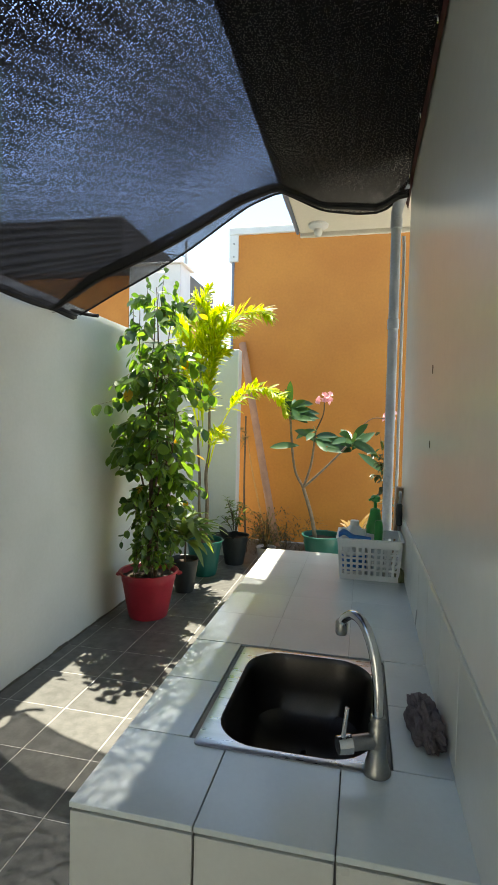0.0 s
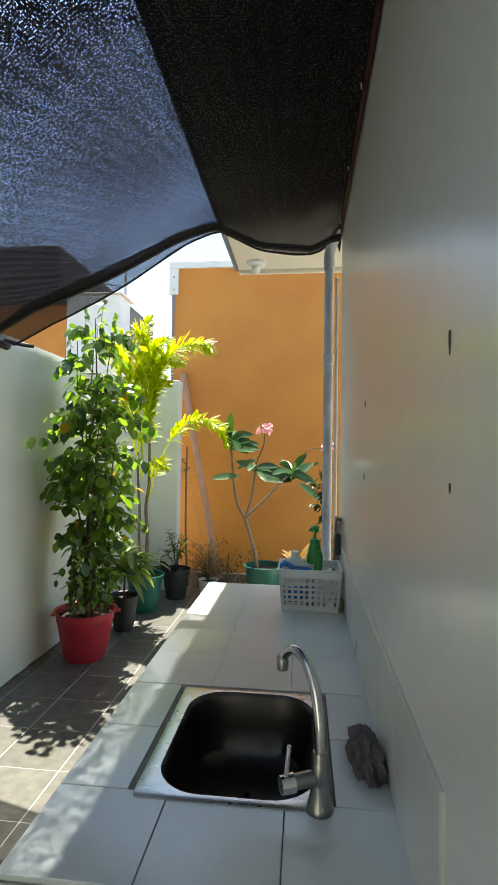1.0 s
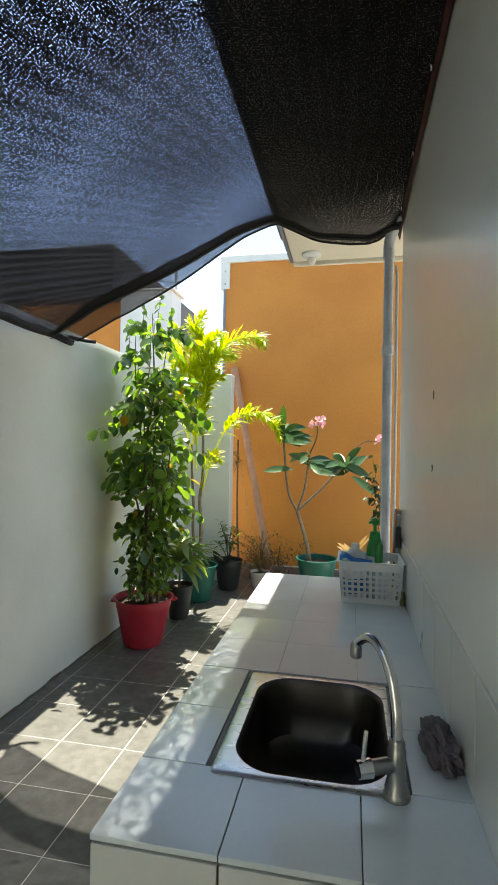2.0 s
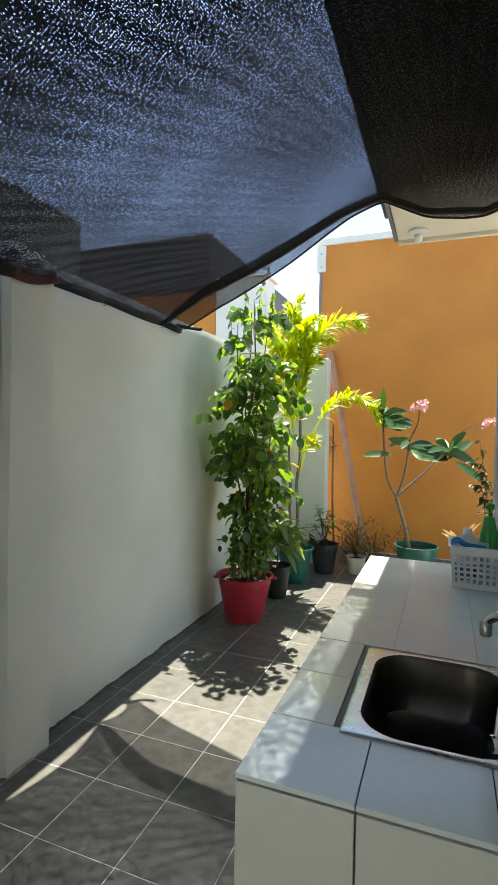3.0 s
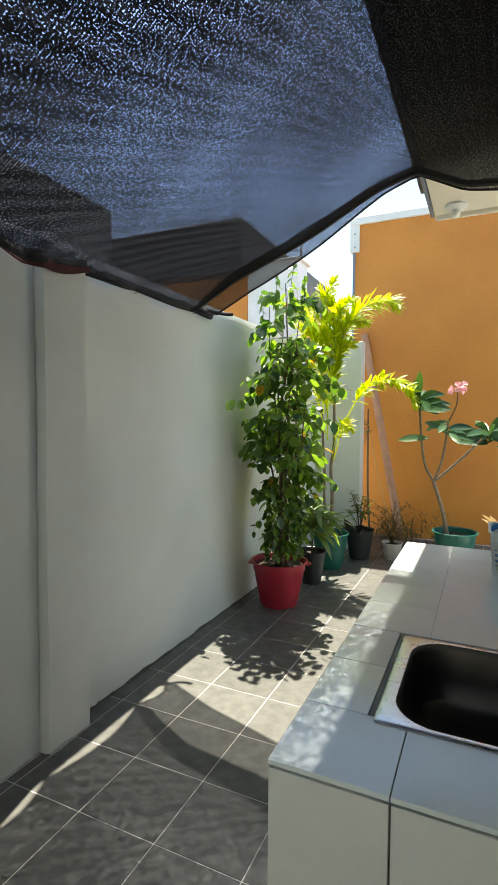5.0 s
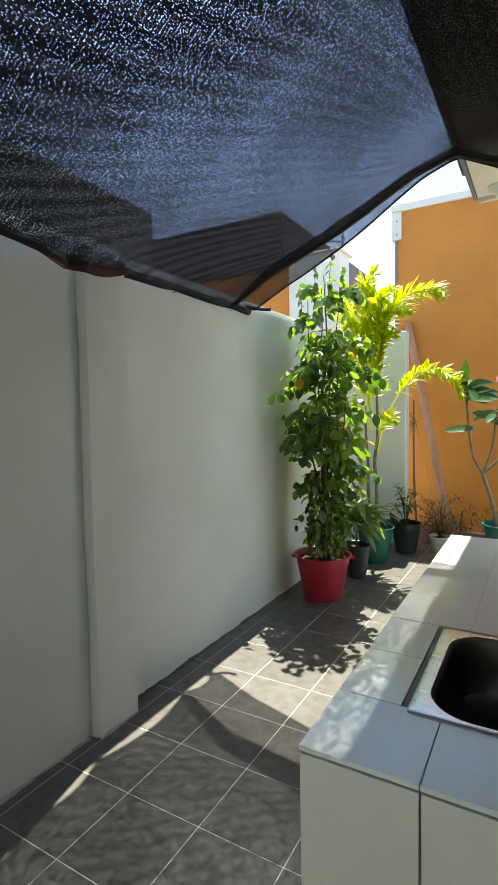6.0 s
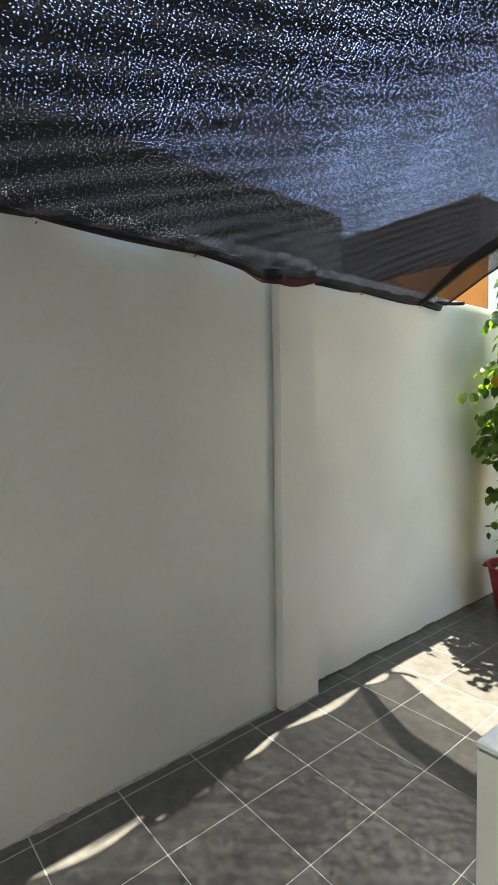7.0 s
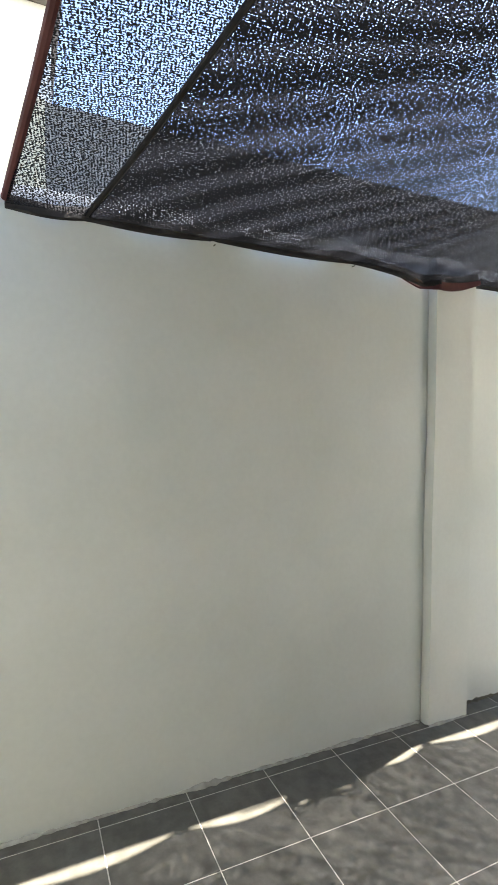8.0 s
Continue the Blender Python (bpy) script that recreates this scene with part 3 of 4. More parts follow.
def near_edge(x):
    return -0.61 + 0.2 * max(x + 0.06, 0)


NAILS = [-0.60, -0.36, 0.105, 0.74, 1.20, 1.46, 1.87, 2.46, 2.70]


def scallop(y):
    """0 at a nail, 1 midway between two: the hem hangs off the fence there."""
    for a, b in zip(NAILS, NAILS[1:]):
        if a <= y <= b and a != 1.20:
            return math.sin(math.pi * (y - a) / (b - a))
    return 0.0


def bulge(y):
    """How far the hem stands off the fence where it runs over the post."""
    return 0.062 * min(max((y - 1.10) / 0.06, 0), 1) * min(max((1.47 - y) / 0.06, 0), 1) - 0.03 * min(max((y - 1.42) / 0.05, 0), 1)


def slack(y):
    """How far the hem hangs low beside the post."""
    return 0.055 * math.exp(-((y - 1.20) / 0.22) ** 2)


def cloth(name, ya, yb, drop, material, parent):
    bm = bmesh.new()
    nx, ny, x0, x1 = 64, 80, -0.05, 1.945
    lay = bm.loops.layers.uv.new("weave")
    fan = bm.loops.layers.uv.new("pull")
    grid = []
    for i in range(nx + 1):
        x = x0 + (x1 - x0) * i / nx
        row = []
        for j in range(ny + 1):
            y = ya(x) + (yb(x) - ya(x)) * j / ny
            near = max(0, 1 - (x - x0) / 0.3)
            s = scallop(y)
            p = (x + (0.054 * s - 0.006 + bulge(y)) * near ** 2, y, net_z(x, y) - drop - 0.02 * s * near ** 2 - (0.015 + slack(y)) * near ** 4)
            # pull lines fan out from where the cloth is tied under the eave
            dx, dy = 1.62 - x, 2.95 - y
            row.append((bm.verts.new(p), (x, y), (8.6 * math.atan2(dx, dy), 0.5 * math.hypot(dx, dy))))
        grid.append(row)
    for i in range(nx):
        for j in range(ny):
            q = (grid[i][j], grid[i + 1][j], grid[i + 1][j + 1], grid[i][j + 1])
            f = bm.faces.new([a[0] for a in q])
            for lp, a in zip(f.loops, q):
                lp[lay].uv = a[1]
                lp[fan].uv = a[2]
    return part(name, bm, material, parent, smooth=True)


net = tagged(empty("shade_net"), "black knitted shade cloth stretched over the yard", "shade net")
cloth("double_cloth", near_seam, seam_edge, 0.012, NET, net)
cloth("hem_fold", lambda x: seam_edge(x) - 0.05 - 0.09 * max(0, 1 - abs(x - 0.75) / 0.75) ** 0.7, seam_edge, 0.022, NET_FOLD, net)
cloth("far_flap", seam_edge, far_edge, 0.008, NET_FLAP, net)
cloth("near_flap", near_edge, near_seam, 0.008, NET_THIN, net)


def hem(name, edge, drop, r, material, x0=-0.05, x1=1.94, n=40, label=""):
    pts = []
    for i in range(n + 1):
        x = x0 + (x1 - x0) * i / n
        y = edge(x)
        pts.append((x, y, net_z(x, y) - drop))
    return part(name, tube(pts, r, n=8, soft=0), material, net, label, smooth=True)


hem("hem", seam_edge, 0.018, 0.015, M_BLACK)
hem("hem", far_edge, 0.008, 0.006, M_BLACK)
hem("hem", near_seam, 0.014, 0.010, M_BLACK)
hem("hem", near_edge, 0.0, 0.014, M_RED_HEM, label="maroon webbing edge")
rows = []
n = 150
for i in range(n + 1):
    y = -0.61 + (2.72 + 0.61) * i / n
    s = scallop(y)
    x, z = LX + 0.008 + 0.054 * s - 0.006 + bulge(y), 2.118 - 0.03 * s - slack(y)
    w = 0.042 + 0.014 * noise.noise((y * 5, 0, 2))
    rows.append([(x - 0.004, y, z + w), (x + 0.004, y, z + w * 0.6), (x + 0.006, y, z), (x - 0.002, y, z - 0.006), (x - 0.006, y, z + w * 0.3)])
part("hem", grid_mesh(rows, close_v=True), M_BLACK, net, smooth=True)
rows = []
for i in range(60 + 1):
    y = 0.95 + 0.5 * i / 60
    b, d = bulge(y), slack(y)
    w = 0.028 * math.sin(math.pi * i / 60) ** 0.7 + 0.002
    rows.append([(LX + 0.018 + b, y, 2.122 - d), (LX + 0.022 + b, y, 2.117 - d - w), (LX + 0.014 + b, y, 2.115 - d - w)])
part("webbing", grid_mesh(rows, close_v=True), M_RED_HEM, net, "loose strip of maroon webbing")
rows = []
for i in range(81):
    y = -0.3 + 2.7 * i / 80
    w = 0.02 + 0.006 * noise.noise((y * 6, 1, 1))
    z = net_z(1.945, y)
    rows.append([(1.944, y, z + 0.01), (1.930, y, z), (1.944, y, z - 0.02 - w), (1.948, y, z)])
part("hem", grid_mesh(rows, close_v=True), M_RED_HEM, net, "maroon webbing nailed to the house wall")


def ring(at, rx=0.0, ry=0.0):
    bm = bmesh.new()
    rows = []
    for k in range(16):
        a = 2 * math.pi * k / 16
        rows.append([((0.011 + 0.004 * math.cos(b)) * math.cos(a), (0.011 + 0.004 * math.cos(b)) * math.sin(a), 0.003 * math.sin(b)) for b in (0, 1.57, 3.14, 4.71)])
    ob = part("grommet", grid_mesh(rows, True, True, bm), M_CHROME, net, "metal eyelet", smooth=True)
    ob.matrix_basis = pose(*at, rx, ry, 0)


ring((0.766, 2.325, 2.455), 40, -20)
for y in (0.75, 1.25, 1.70, 2.15):
    ring((1.925, y, net_z(1.925, y) - 0.012), 0, 70)
rod = tagged(obj("net_rod", tube([(-0.16, 2.60, 2.17), (-0.02, 2.73, 2.145), (0.06, 2.745, 2.135)], 0.012, n=8, soft=2), M_BLACK, smooth=True), "black rod tying the net's corner to the fence", "rod")
nail = tagged(obj("nail", tube([(0, 0, 0), (0.02, 0, 0)], 0.0022, n=6, soft=0), M_MARK), "small steel nail in the fence wall", "nail", "nails along the fence")
nail.matrix_basis = pose(LX, 0.105, 2.095)
for y in (0.74, 1.87, 2.46):
    copy_thing(nail, pose(LX if y < 1.2 else LX - 0.03, y, 2.10))

# ---- pipe, lamp, tools on the house wall ----
pipe = tagged(empty("drain_pipe"), "dusty pale pvc drain pipe with an elbow", "pipe")
PX, PY = 1.890, 2.40
part("riser", tube([(PX, PY, 0), (PX, PY, 2.47)], 0.0245, n=18, soft=0), M_PVC, pipe, smooth=True)
part("elbow", tube([(PX, PY, 2.46), (PX, PY, 2.53), (PX + 0.012, PY - 0.02, 2.575), (PX + 0.03, PY - 0.06, 2.60), (PX + 0.045, PY - 0.12, 2.605), (PX + 0.06, PY - 0.17, 2.605)], 0.028, n=18), M_PVC, pipe, smooth=True)
for z in (2.45, 1.95):
    part("collar", lathe([(0.0245, 0), (0.029, 0.004), (0.029, 0.05), (0.0245, 0.055)], 20, at=(PX, PY, z)), M_PVC, pipe, smooth=True)
# White rod added in place of the bright lit edge at the corner.
conduit = tagged(obj("cable_conduit", tube([(1.930, 2.36, 0.0), (1.930, 2.36, 2.1), (1.926, 2.365, 2.4)], 0.008, n=10), M_TRIM, smooth=True), "thin white rod added for the bright strip up the wall corner", "conduit")
lamp = tagged(empty("ceiling_lamp", (1.436, 3.07, 2.756)), "small round ceiling lamp with an opal dome", "lamp")
part("base", lathe([(0, 0), (0.064, 0), (0.064, -0.014), (0.050, -0.024), (0.034, -0.030), (0, -0.030)], 28), M_TRIM, lamp, smooth=True)
part("dome", lathe([(0.026, -0.028), (0.028, -0.044), (0.024, -0.062), (0.014, -0.074), (0.0, -0.078)], 24), M_LAMP, lamp, smooth=True)
plank = tagged(obj("wood_plank", box(-0.013, 0.013, -0.035, 0.035, 0, 0.365, 0.002), M_WOOD), "short weathered plank leaning on the wall", "plank")
plank.matrix_basis = pose(1.915, 2.19, CT, 0, 3, 0)
brush = tagged(empty("dish_brush", (1.93, 2.11, CT)), "grey brush with a curved handle leaning on the wall", "brush")
part("handle", tube([(0, 0, 0.0), (0.0, 0.0, 0.25), (0.004, 0.012, 0.33), (0.004, 0.035, 0.345), (0.002, 0.05, 0.325)], 0.007, n=8), M_NICKEL, brush, smooth=True)
part("head", box(-0.014, 0.012, -0.022, 0.022, 0.20, 0.30, 0.006), M_DARKPOT, brush)
sponge = bmesh.new()
bmesh.ops.create_icosphere(sponge, subdivisions=3, radius=1)
for v in sponge.verts:
    k = 1 + 0.3 * noise.noise(v.co * 3)
    v.co = Vector((v.co.x * 0.022 * k, v.co.y * 0.03 * k, max(v.co.z, -0.6) * 0.035 * k))
tagged(obj("scouring_pad", sponge, leafy("worn green scourer", (0.12, 0.16, 0.05), (0.22, 0.24, 0.12), 0.0, 0.9), smooth=True), "crumpled green scouring pad beside the basket", "scourer").matrix_basis = pose(1.925, 1.91, CT + 0.02)
for y, z, w, h in ((0.365, 1.621, 0.006, 0.015), (1.264, 1.628, 0.012, 0.012), (1.276, 1.41, 0.012, 0.010), (0.362, 1.434, 0.004, 0.006)):
    bm = bmesh.new()
    ring_ = []
    for k in range(14):
        a = 2 * math.pi * k / 14
        f = 1 + 0.45 * noise.noise((math.cos(a) * 1.7 + z * 9, math.sin(a) * 1.7, y * 5))
        ring_.append(bm.verts.new((WX - 0.0015, y + w * f * math.cos(a) * (0.6 + 0.4 * math.sin(a)), z + h * f * math.sin(a))))
    ring_back = [bm.verts.new(v.co + Vector((0.003, 0, 0))) for v in ring_]
    bm.faces.new(ring_)
    for k in range(14):
        bm.faces.new((ring_[k], ring_back[k], ring_back[(k + 1) % 14], ring_[(k + 1) % 14]))
    tagged(obj("wall_scar", bm, M_MARK), "dark chipped scar in the glossy wall paint", "paint chip", "scars in the wall paint", kind="structure")

# ---- basket with bottles ----
basket = tagged(empty("plastic_basket", (1.80, 1.985, CT)), "white lattice plastic basket with bottles", "basket")
BW, BD, BH = 0.118, 0.10, 0.172


def lattice(length, h, cols, rows_, lean):
    bm = bmesh.new()
    t = 0.0022
    box(-length, length, -t, t, 0, 0.022, bm=bm)
    box(-length, length, -t, t, h - 0.035, h, bm=bm)
    for c in range(cols + 1):
        x = -length + 2 * length * c / cols
        w = 0.0052 if 0 < c < cols else 0.010
        box(max(x - w, -length), min(x + w, length), -t, t, 0.02, h - 0.03, bm=bm)
    for r in range(1, rows_):
        z = 0.022 + (h - 0.057) * r / rows_
        box(-length, length, -t, t, z - 0.0048, z + 0.0048, bm=bm)
    for v in bm.verts:
        v.co.y -= lean * v.co.z
        v.co.x *= 1 + 0.10 * v.co.z / h
    return bm


for rz, ln, off, cols in ((0, BW, BD, 10), (180, BW, BD, 10), (90, BD, BW, 7), (270, BD, BW, 7)):
    m = pose(0, 0, 0, 0, 0, rz) @ pose(0, -off, 0.002)
    part("side", lattice(ln, BH, cols, 5, 0.08), M_BASKET, basket).matrix_basis = m
part("base", box(-BW, BW, -BD, BD, 0, 0.004), M_BASKET, basket)
rim = []
for a, z in ((0.010, BH - 0.003), (0.020, BH - 0.001), (0.022, BH + 0.003), (0.010, BH + 0.004), (0.007, BH)):
    rim.append(round_rect(-BW - a, BW + a, -BD - a, BD + a, 0.014, z, 4))
part("rim", grid_mesh(rim, True, True), M_BASKET, basket, smooth=True)
soap = tagged(empty("soap_bottle", (1.82, 1.985, CT + 0.005), 35), "clear soap bottle with a bright green pump", "bottle")
part("body", lathe([(0, 0), (0.036, 0), (0.039, 0.006), (0.039, 0.15), (0.036, 0.175), (0.022, 0.195), (0, 0.198)]), M_BOTTLE, soap, smooth=True)
part("collar", lathe([(0.036, 0.18), (0.036, 0.21), (0.026, 0.245), (0.020, 0.282), (0.012, 0.288), (0, 0.288)]), M_PUMP, soap, smooth=True)
part("stem", lathe([(0.007, 0.285), (0.007, 0.32), (0, 0.32)], 14), M_PUMP, soap)
part("pump_head", lathe([(0, 0.316), (0.016, 0.316), (0.019, 0.323), (0.019, 0.338), (0.012, 0.344), (0, 0.345)], 18), M_PUMP, soap, smooth=True)
part("nozzle", tube([(0, 0, 0.328), (-0.025, -0.01, 0.332), (-0.045, -0.018, 0.326)], 0.006, 0.005, 8), M_PUMP, soap, smooth=True)
spray = tagged(empty("refill_bottle", (1.835, 1.945, CT + 0.005)), "slim bottle with a long green cap", "bottle")
part("body", lathe([(0, 0), (0.024, 0), (0.026, 0.005), (0.026, 0.12), (0.014, 0.135), (0, 0.137)], 20), M_BOTTLE, spray, smooth=True)
part("cap", lathe([(0.017, 0.13), (0.018, 0.14), (0.0165, 0.232), (0.012, 0.24), (0, 0.241)], 18), M_PUMP, spray, "long green cap", smooth=True)
jug = tagged(empty("detergent_bottle", (1.735, 1.965, CT + 0.005), 20), "squat white detergent bottle with a blue label", "bottle")
rows = [round_rect(-0.05 * k, 0.05 * k, -0.032 * k, 0.032 * k, 0.022 * k, z, 5) for k, z in ((0.9, 0), (1.0, 0.008), (1.0, 0.15), (0.85, 0.185), (0.5, 0.205), (0.4, 0.21))]
bm = grid_mesh(rows, close_v=True)
bm.faces.new([bm.verts.new(p) for p in rows[-1]])
part("body", bm, M_BASKET, jug, smooth=True)
rows = [round_rect(-0.0515, 0.0515, -0.0335, 0.0335, 0.0225, z, 5) for z in (0.02, 0.085)]
part("label", grid_mesh(rows, close_v=True), M_BLUE, jug, "blue film label")
part("cap", lathe([(0.018, 0.208), (0.019, 0.212), (0.018, 0.232), (0, 0.234)], 18), M_BASKET, jug, smooth=True)
band = smooth_path([(-0.075, 0.0, 0.03), (-0.05, -0.012, 0.045), (-0.015, -0.004, 0.024), (0.02, 0.006, 0.018), (0.06, 0.0, 0.014)], 5)
sachet = tagged(obj("blue_sachet", grid_mesh([[p + Vector((0, 0.004 * math.sin(7 * q), -0.012 + 0.024 * q)) for q in (0, 0.3, 0.6, 1)] for p in band]), M_BLUE, smooth=True), "crumpled blue plastic strip tucked in the basket", "sachet")
sachet.modifiers.new("thick", "SOLIDIFY").thickness = 0.003
sachet.matrix_basis = pose(1.745, 1.893, CT + 0.155)


# ---- pots and plants ----
def pot(name, at, r, h, material, label, ears=False, group="potted plants along the fence"):
    """A tapered plastic pot with a rolled lip, filled with soil."""
    e = tagged(empty(name, at, 20), label, "flower pot", group)
    prof = [(0, 0), (r * 0.63, 0), (r * 0.66, 0.010), (r * 0.72, h * 0.2), (r * 0.89, h * 0.78), (r * 0.915, h * 0.80), (r * 0.93, h * 0.955), (r * 1.02, h * 0.965), (r * 1.03, h * 0.985), (r * 1.0, h), (r * 0.94, h * 0.985), (r * 0.90, h * 0.80), (0.0, h * 0.79)]
    part("body", lathe(prof, 36), material, e, smooth=True)
    soil = bmesh.new()
    rows = []
    for k in range(7):
        q = r * 0.90 * k / 6 + 0.001
        rows.append([(q * math.cos(a), q * math.sin(a), h * 0.90 + 0.012 * noise.noise((q * 20 * math.cos(a), q * 20 * math.sin(a), 4)) - 0.01 * (k / 6)) for a in [2 * math.pi * i / 24 for i in range(24)]])
    part("soil", grid_mesh(rows, close_v=True, bm=soil), M_SOIL, e, "dark crumbly soil", smooth=True)
    if ears:
        for s in (-1, 1):
            part("grip", box(s * r * 1.0 - 0.02, s * r * 1.0 + 0.03, -0.04, 0.04, h * 0.90, h * 0.945, 0.012, segs=2), material, e, smooth=True)
    return e


def wander(base, top, n, amp, seed):
    g = random.Random(seed)
    b, t = Vector(base), Vector(top)
    return [b.lerp(t, i / n) + Vector((g.uniform(-amp, amp), g.uniform(-amp, amp), 0)) * (1 if 0 < i < n else 0) for i in range(n + 1)]


# tall round-leaved plant in the red pot
RP = (0.215, 3.26, 0.0)
pot("red_pot", RP, 0.218, 0.345, M_RED, "large red plastic pot with grips, standing on the tiles", True)
tall = tagged(empty("tall_leafy_plant", (RP[0] + 0.02, RP[1] - 0.03, 0.29)), "tall dense plant with dark round leaves in the red pot", "plant")
lv, yl = Leaves(), Leaves()
g = random.Random(11)
stems = []
for k, (bx, by, tx, ty, tz) in enumerate(((0, 0, 0.02, 0.0, 2.15), (0.03, 0.02, 0.14, 0.05, 2.02), (-0.03, 0.0, -0.10, -0.02, 1.98), (0.02, -0.03, 0.10, -0.06, 1.70), (-0.01, 0.03, -0.03, 0.08, 2.08), (0.05, 0, 0.22, 0.0, 1.45))):
    pts = wander((bx, by, 0), (tx, ty, tz), 7, 0.028, k + 3)
    stems.append(pts)
    part("trunk" if k == 0 else "stem", tube(pts, 0.020 if k == 0 else 0.010, 0.003, 8), M_STEM, tall, smooth=True)
twigs = bmesh.new()


def spread(z):
    """Half-width of the crown at a height over the soil."""
    pts = ((0.0, 0.17), (0.3, 0.22), (0.55, 0.25), (0.8, 0.36), (1.1, 0.43), (1.4, 0.46), (1.7, 0.39), (1.95, 0.31), (2.2, 0.18))
    for (xa, za), (xb, zb) in zip(pts, pts[1:]):
        if z <= xb:
            break
    t = min(max((z - xa) / (xb - xa), 0), 1)
    return za + (zb - za) * t


def hang(leaves, base, out, length, g):
    """A round leaf that hangs from its twig, blade turned outwards."""
    way = Vector((out.x * 0.45 + g.uniform(-0.3, 0.3), out.y * 0.45 + g.uniform(-0.3, 0.3), g.uniform(-1.3, 0.05)))
    face = Vector((out.x + g.uniform(-0.7, 0.7), out.y + g.uniform(-0.7, 0.7), g.uniform(0.0, 1.3)))
    leaves.add(base, way, face, length, length * g.uniform(0.58, 0.76), g.uniform(-0.05, 0.2), g.uniform(0.0, 0.22), 0.5, 6)


# sprays: each leaves a stem, arches out and carries pairs of hanging leaves
for k in range(176):
    low = k >= 130
    s = g.choice(stems)
    t = g.uniform(0.03, 0.32) if low else g.uniform(0.30, 0.99)
    i = min(int(t * 7), 6)
    p = s[i].lerp(s[i + 1], t * 7 - i)
    a = g.uniform(0, 2 * math.pi)
    reach = spread(p.z) * (g.uniform(0.45, 1.0) if g.random() < 0.8 else g.uniform(0.95, 1.12))
    tip = Vector((math.cos(a) * reach + 0.05, math.sin(a) * reach * 0.85 - 0.05, p.z + g.uniform(-0.14, 0.05)))
    if tip.x + RP[0] < LX + 0.04:
        tip.x = LX + 0.04 - RP[0]
    tip.z = max(tip.z, 0.15)
    pts = smooth_path([p, p.lerp(tip, 0.5) + Vector((0, 0, 0.055)), tip], 4)
    tube(pts, 0.0026, 0.0011, 4, bm=twigs, soft=0, caps=False)
    out = Vector((math.cos(a), math.sin(a), 0))
    cross = Vector((-out.y, out.x, 0))
    for q in range(3, len(pts)):
        for side in (-1, 1):
            if g.random() < 0.22:
                continue
            ln = g.uniform(0.035, 0.06) if low else g.uniform(0.06, 0.102)
            hang(yl if g.random() < 0.008 else lv, pts[q] + cross * side * 0.012, out * 0.4 + cross * side, ln, g)
# upright shoots above the crown and slender basal shoots with small leaves
for k, (x, y, z, h) in enumerate(((-0.06, 0.0, 1.9, 0.36), (0.05, 0.02, 2.0, 0.32), (0.16, 0.0, 1.85, 0.34), (-0.16, -0.02, 1.8, 0.30), (0.12, -0.05, 0.0, 0.62), (0.16, -0.02, 0.0, 0.55), (0.07, -0.10, 0.0, 0.70), (-0.11, -0.04, 0.0, 0.6), (-0.06, -0.12, 0.0, 0.5))):
    pts = smooth_path([(x, y, z), (x + 0.01, y, z + h * 0.5), (x + g.uniform(-0.03, 0.05), y, z + h)], 6)
    tube(pts, 0.003, 0.001, 5, bm=twigs, soft=0, caps=False)
    for q in range(3, len(pts)):
        for side in range(1 if z else 3):
            a = g.uniform(0, 6.28)
            hang(lv, pts[q], Vector((math.cos(a), math.sin(a), 0)), g.uniform(0.045, 0.075) * (1 if z else 0.8), g)
part("twig_work", twigs, M_STEM, tall)
part("crown", lv.mesh("crown"), L_MAIN, tall, "dark green round leaves")
part("yellow_leaves", yl.mesh("yellow"), L_YELLOW, tall, "a few yellowed leaves")

# palm with jagged leaflets in the green pot
GP = (0.30, 4.38, 0.0)
pot("green_pot", GP, 0.178, 0.34, M_GREEN, "green plastic pot behind the red one")
palm = tagged(empty("fishtail_palm", (GP[0], GP[1], 0.28)), "slender palm with yellow-green jagged fronds in a green pot", "palm")
part("trunk", tube(wander((0, 0, 0), (0.02, 0.0, 1.35), 6, 0.012, 5), 0.020, 0.012, 9), M_BARK, palm, smooth=True)
part("trunk", tube(wander((-0.04, 0.02, 0), (-0.10, 0.02, 1.2), 6, 0.012, 6), 0.016, 0.010, 9), M_BARK, palm, smooth=True)
g = random.Random(23)


def frond(pts, n, ln, seed, wide=0.024, sweep=0.8):
    g = random.Random(seed)
    path = smooth_path(pts, 10)
    stem = part("rachis", tube(path, 0.0065, 0.002, 6, soft=0), L_PALM, palm, smooth=True)
    f = Leaves()
    m = len(path)
    for k in range(n):
        t = 0.32 + 0.68 * k / (n - 1)
        i = min(int(t * (m - 1)), m - 2)
        d = (path[i + 1] - path[i]).normalized()
        side = d.cross(Vector((0, 0, 1))).normalized()
        w = math.sin(math.pi * (0.12 + 0.80 * t)) * 0.75 + 0.35
        for s in (-1, 1):
            for extra in range(3):
                way = side * s * g.uniform(0.4, 1.0) + d * sweep * g.uniform(0.6, 1.3) + Vector((0, 0, g.uniform(-0.6, 0.7)))
                f.add(path[i] + d * g.uniform(-0.01, 0.01), way, (0.2, -0.6, 0.8), ln * w * g.uniform(0.6, 1.0), wide * g.uniform(0.7, 1.3), g.uniform(0.0, 0.4), 0.15, 0.95, 3)
    part("foliage", f.mesh("foliage"), L_PALM, stem, "jagged yellow-green leaflets")


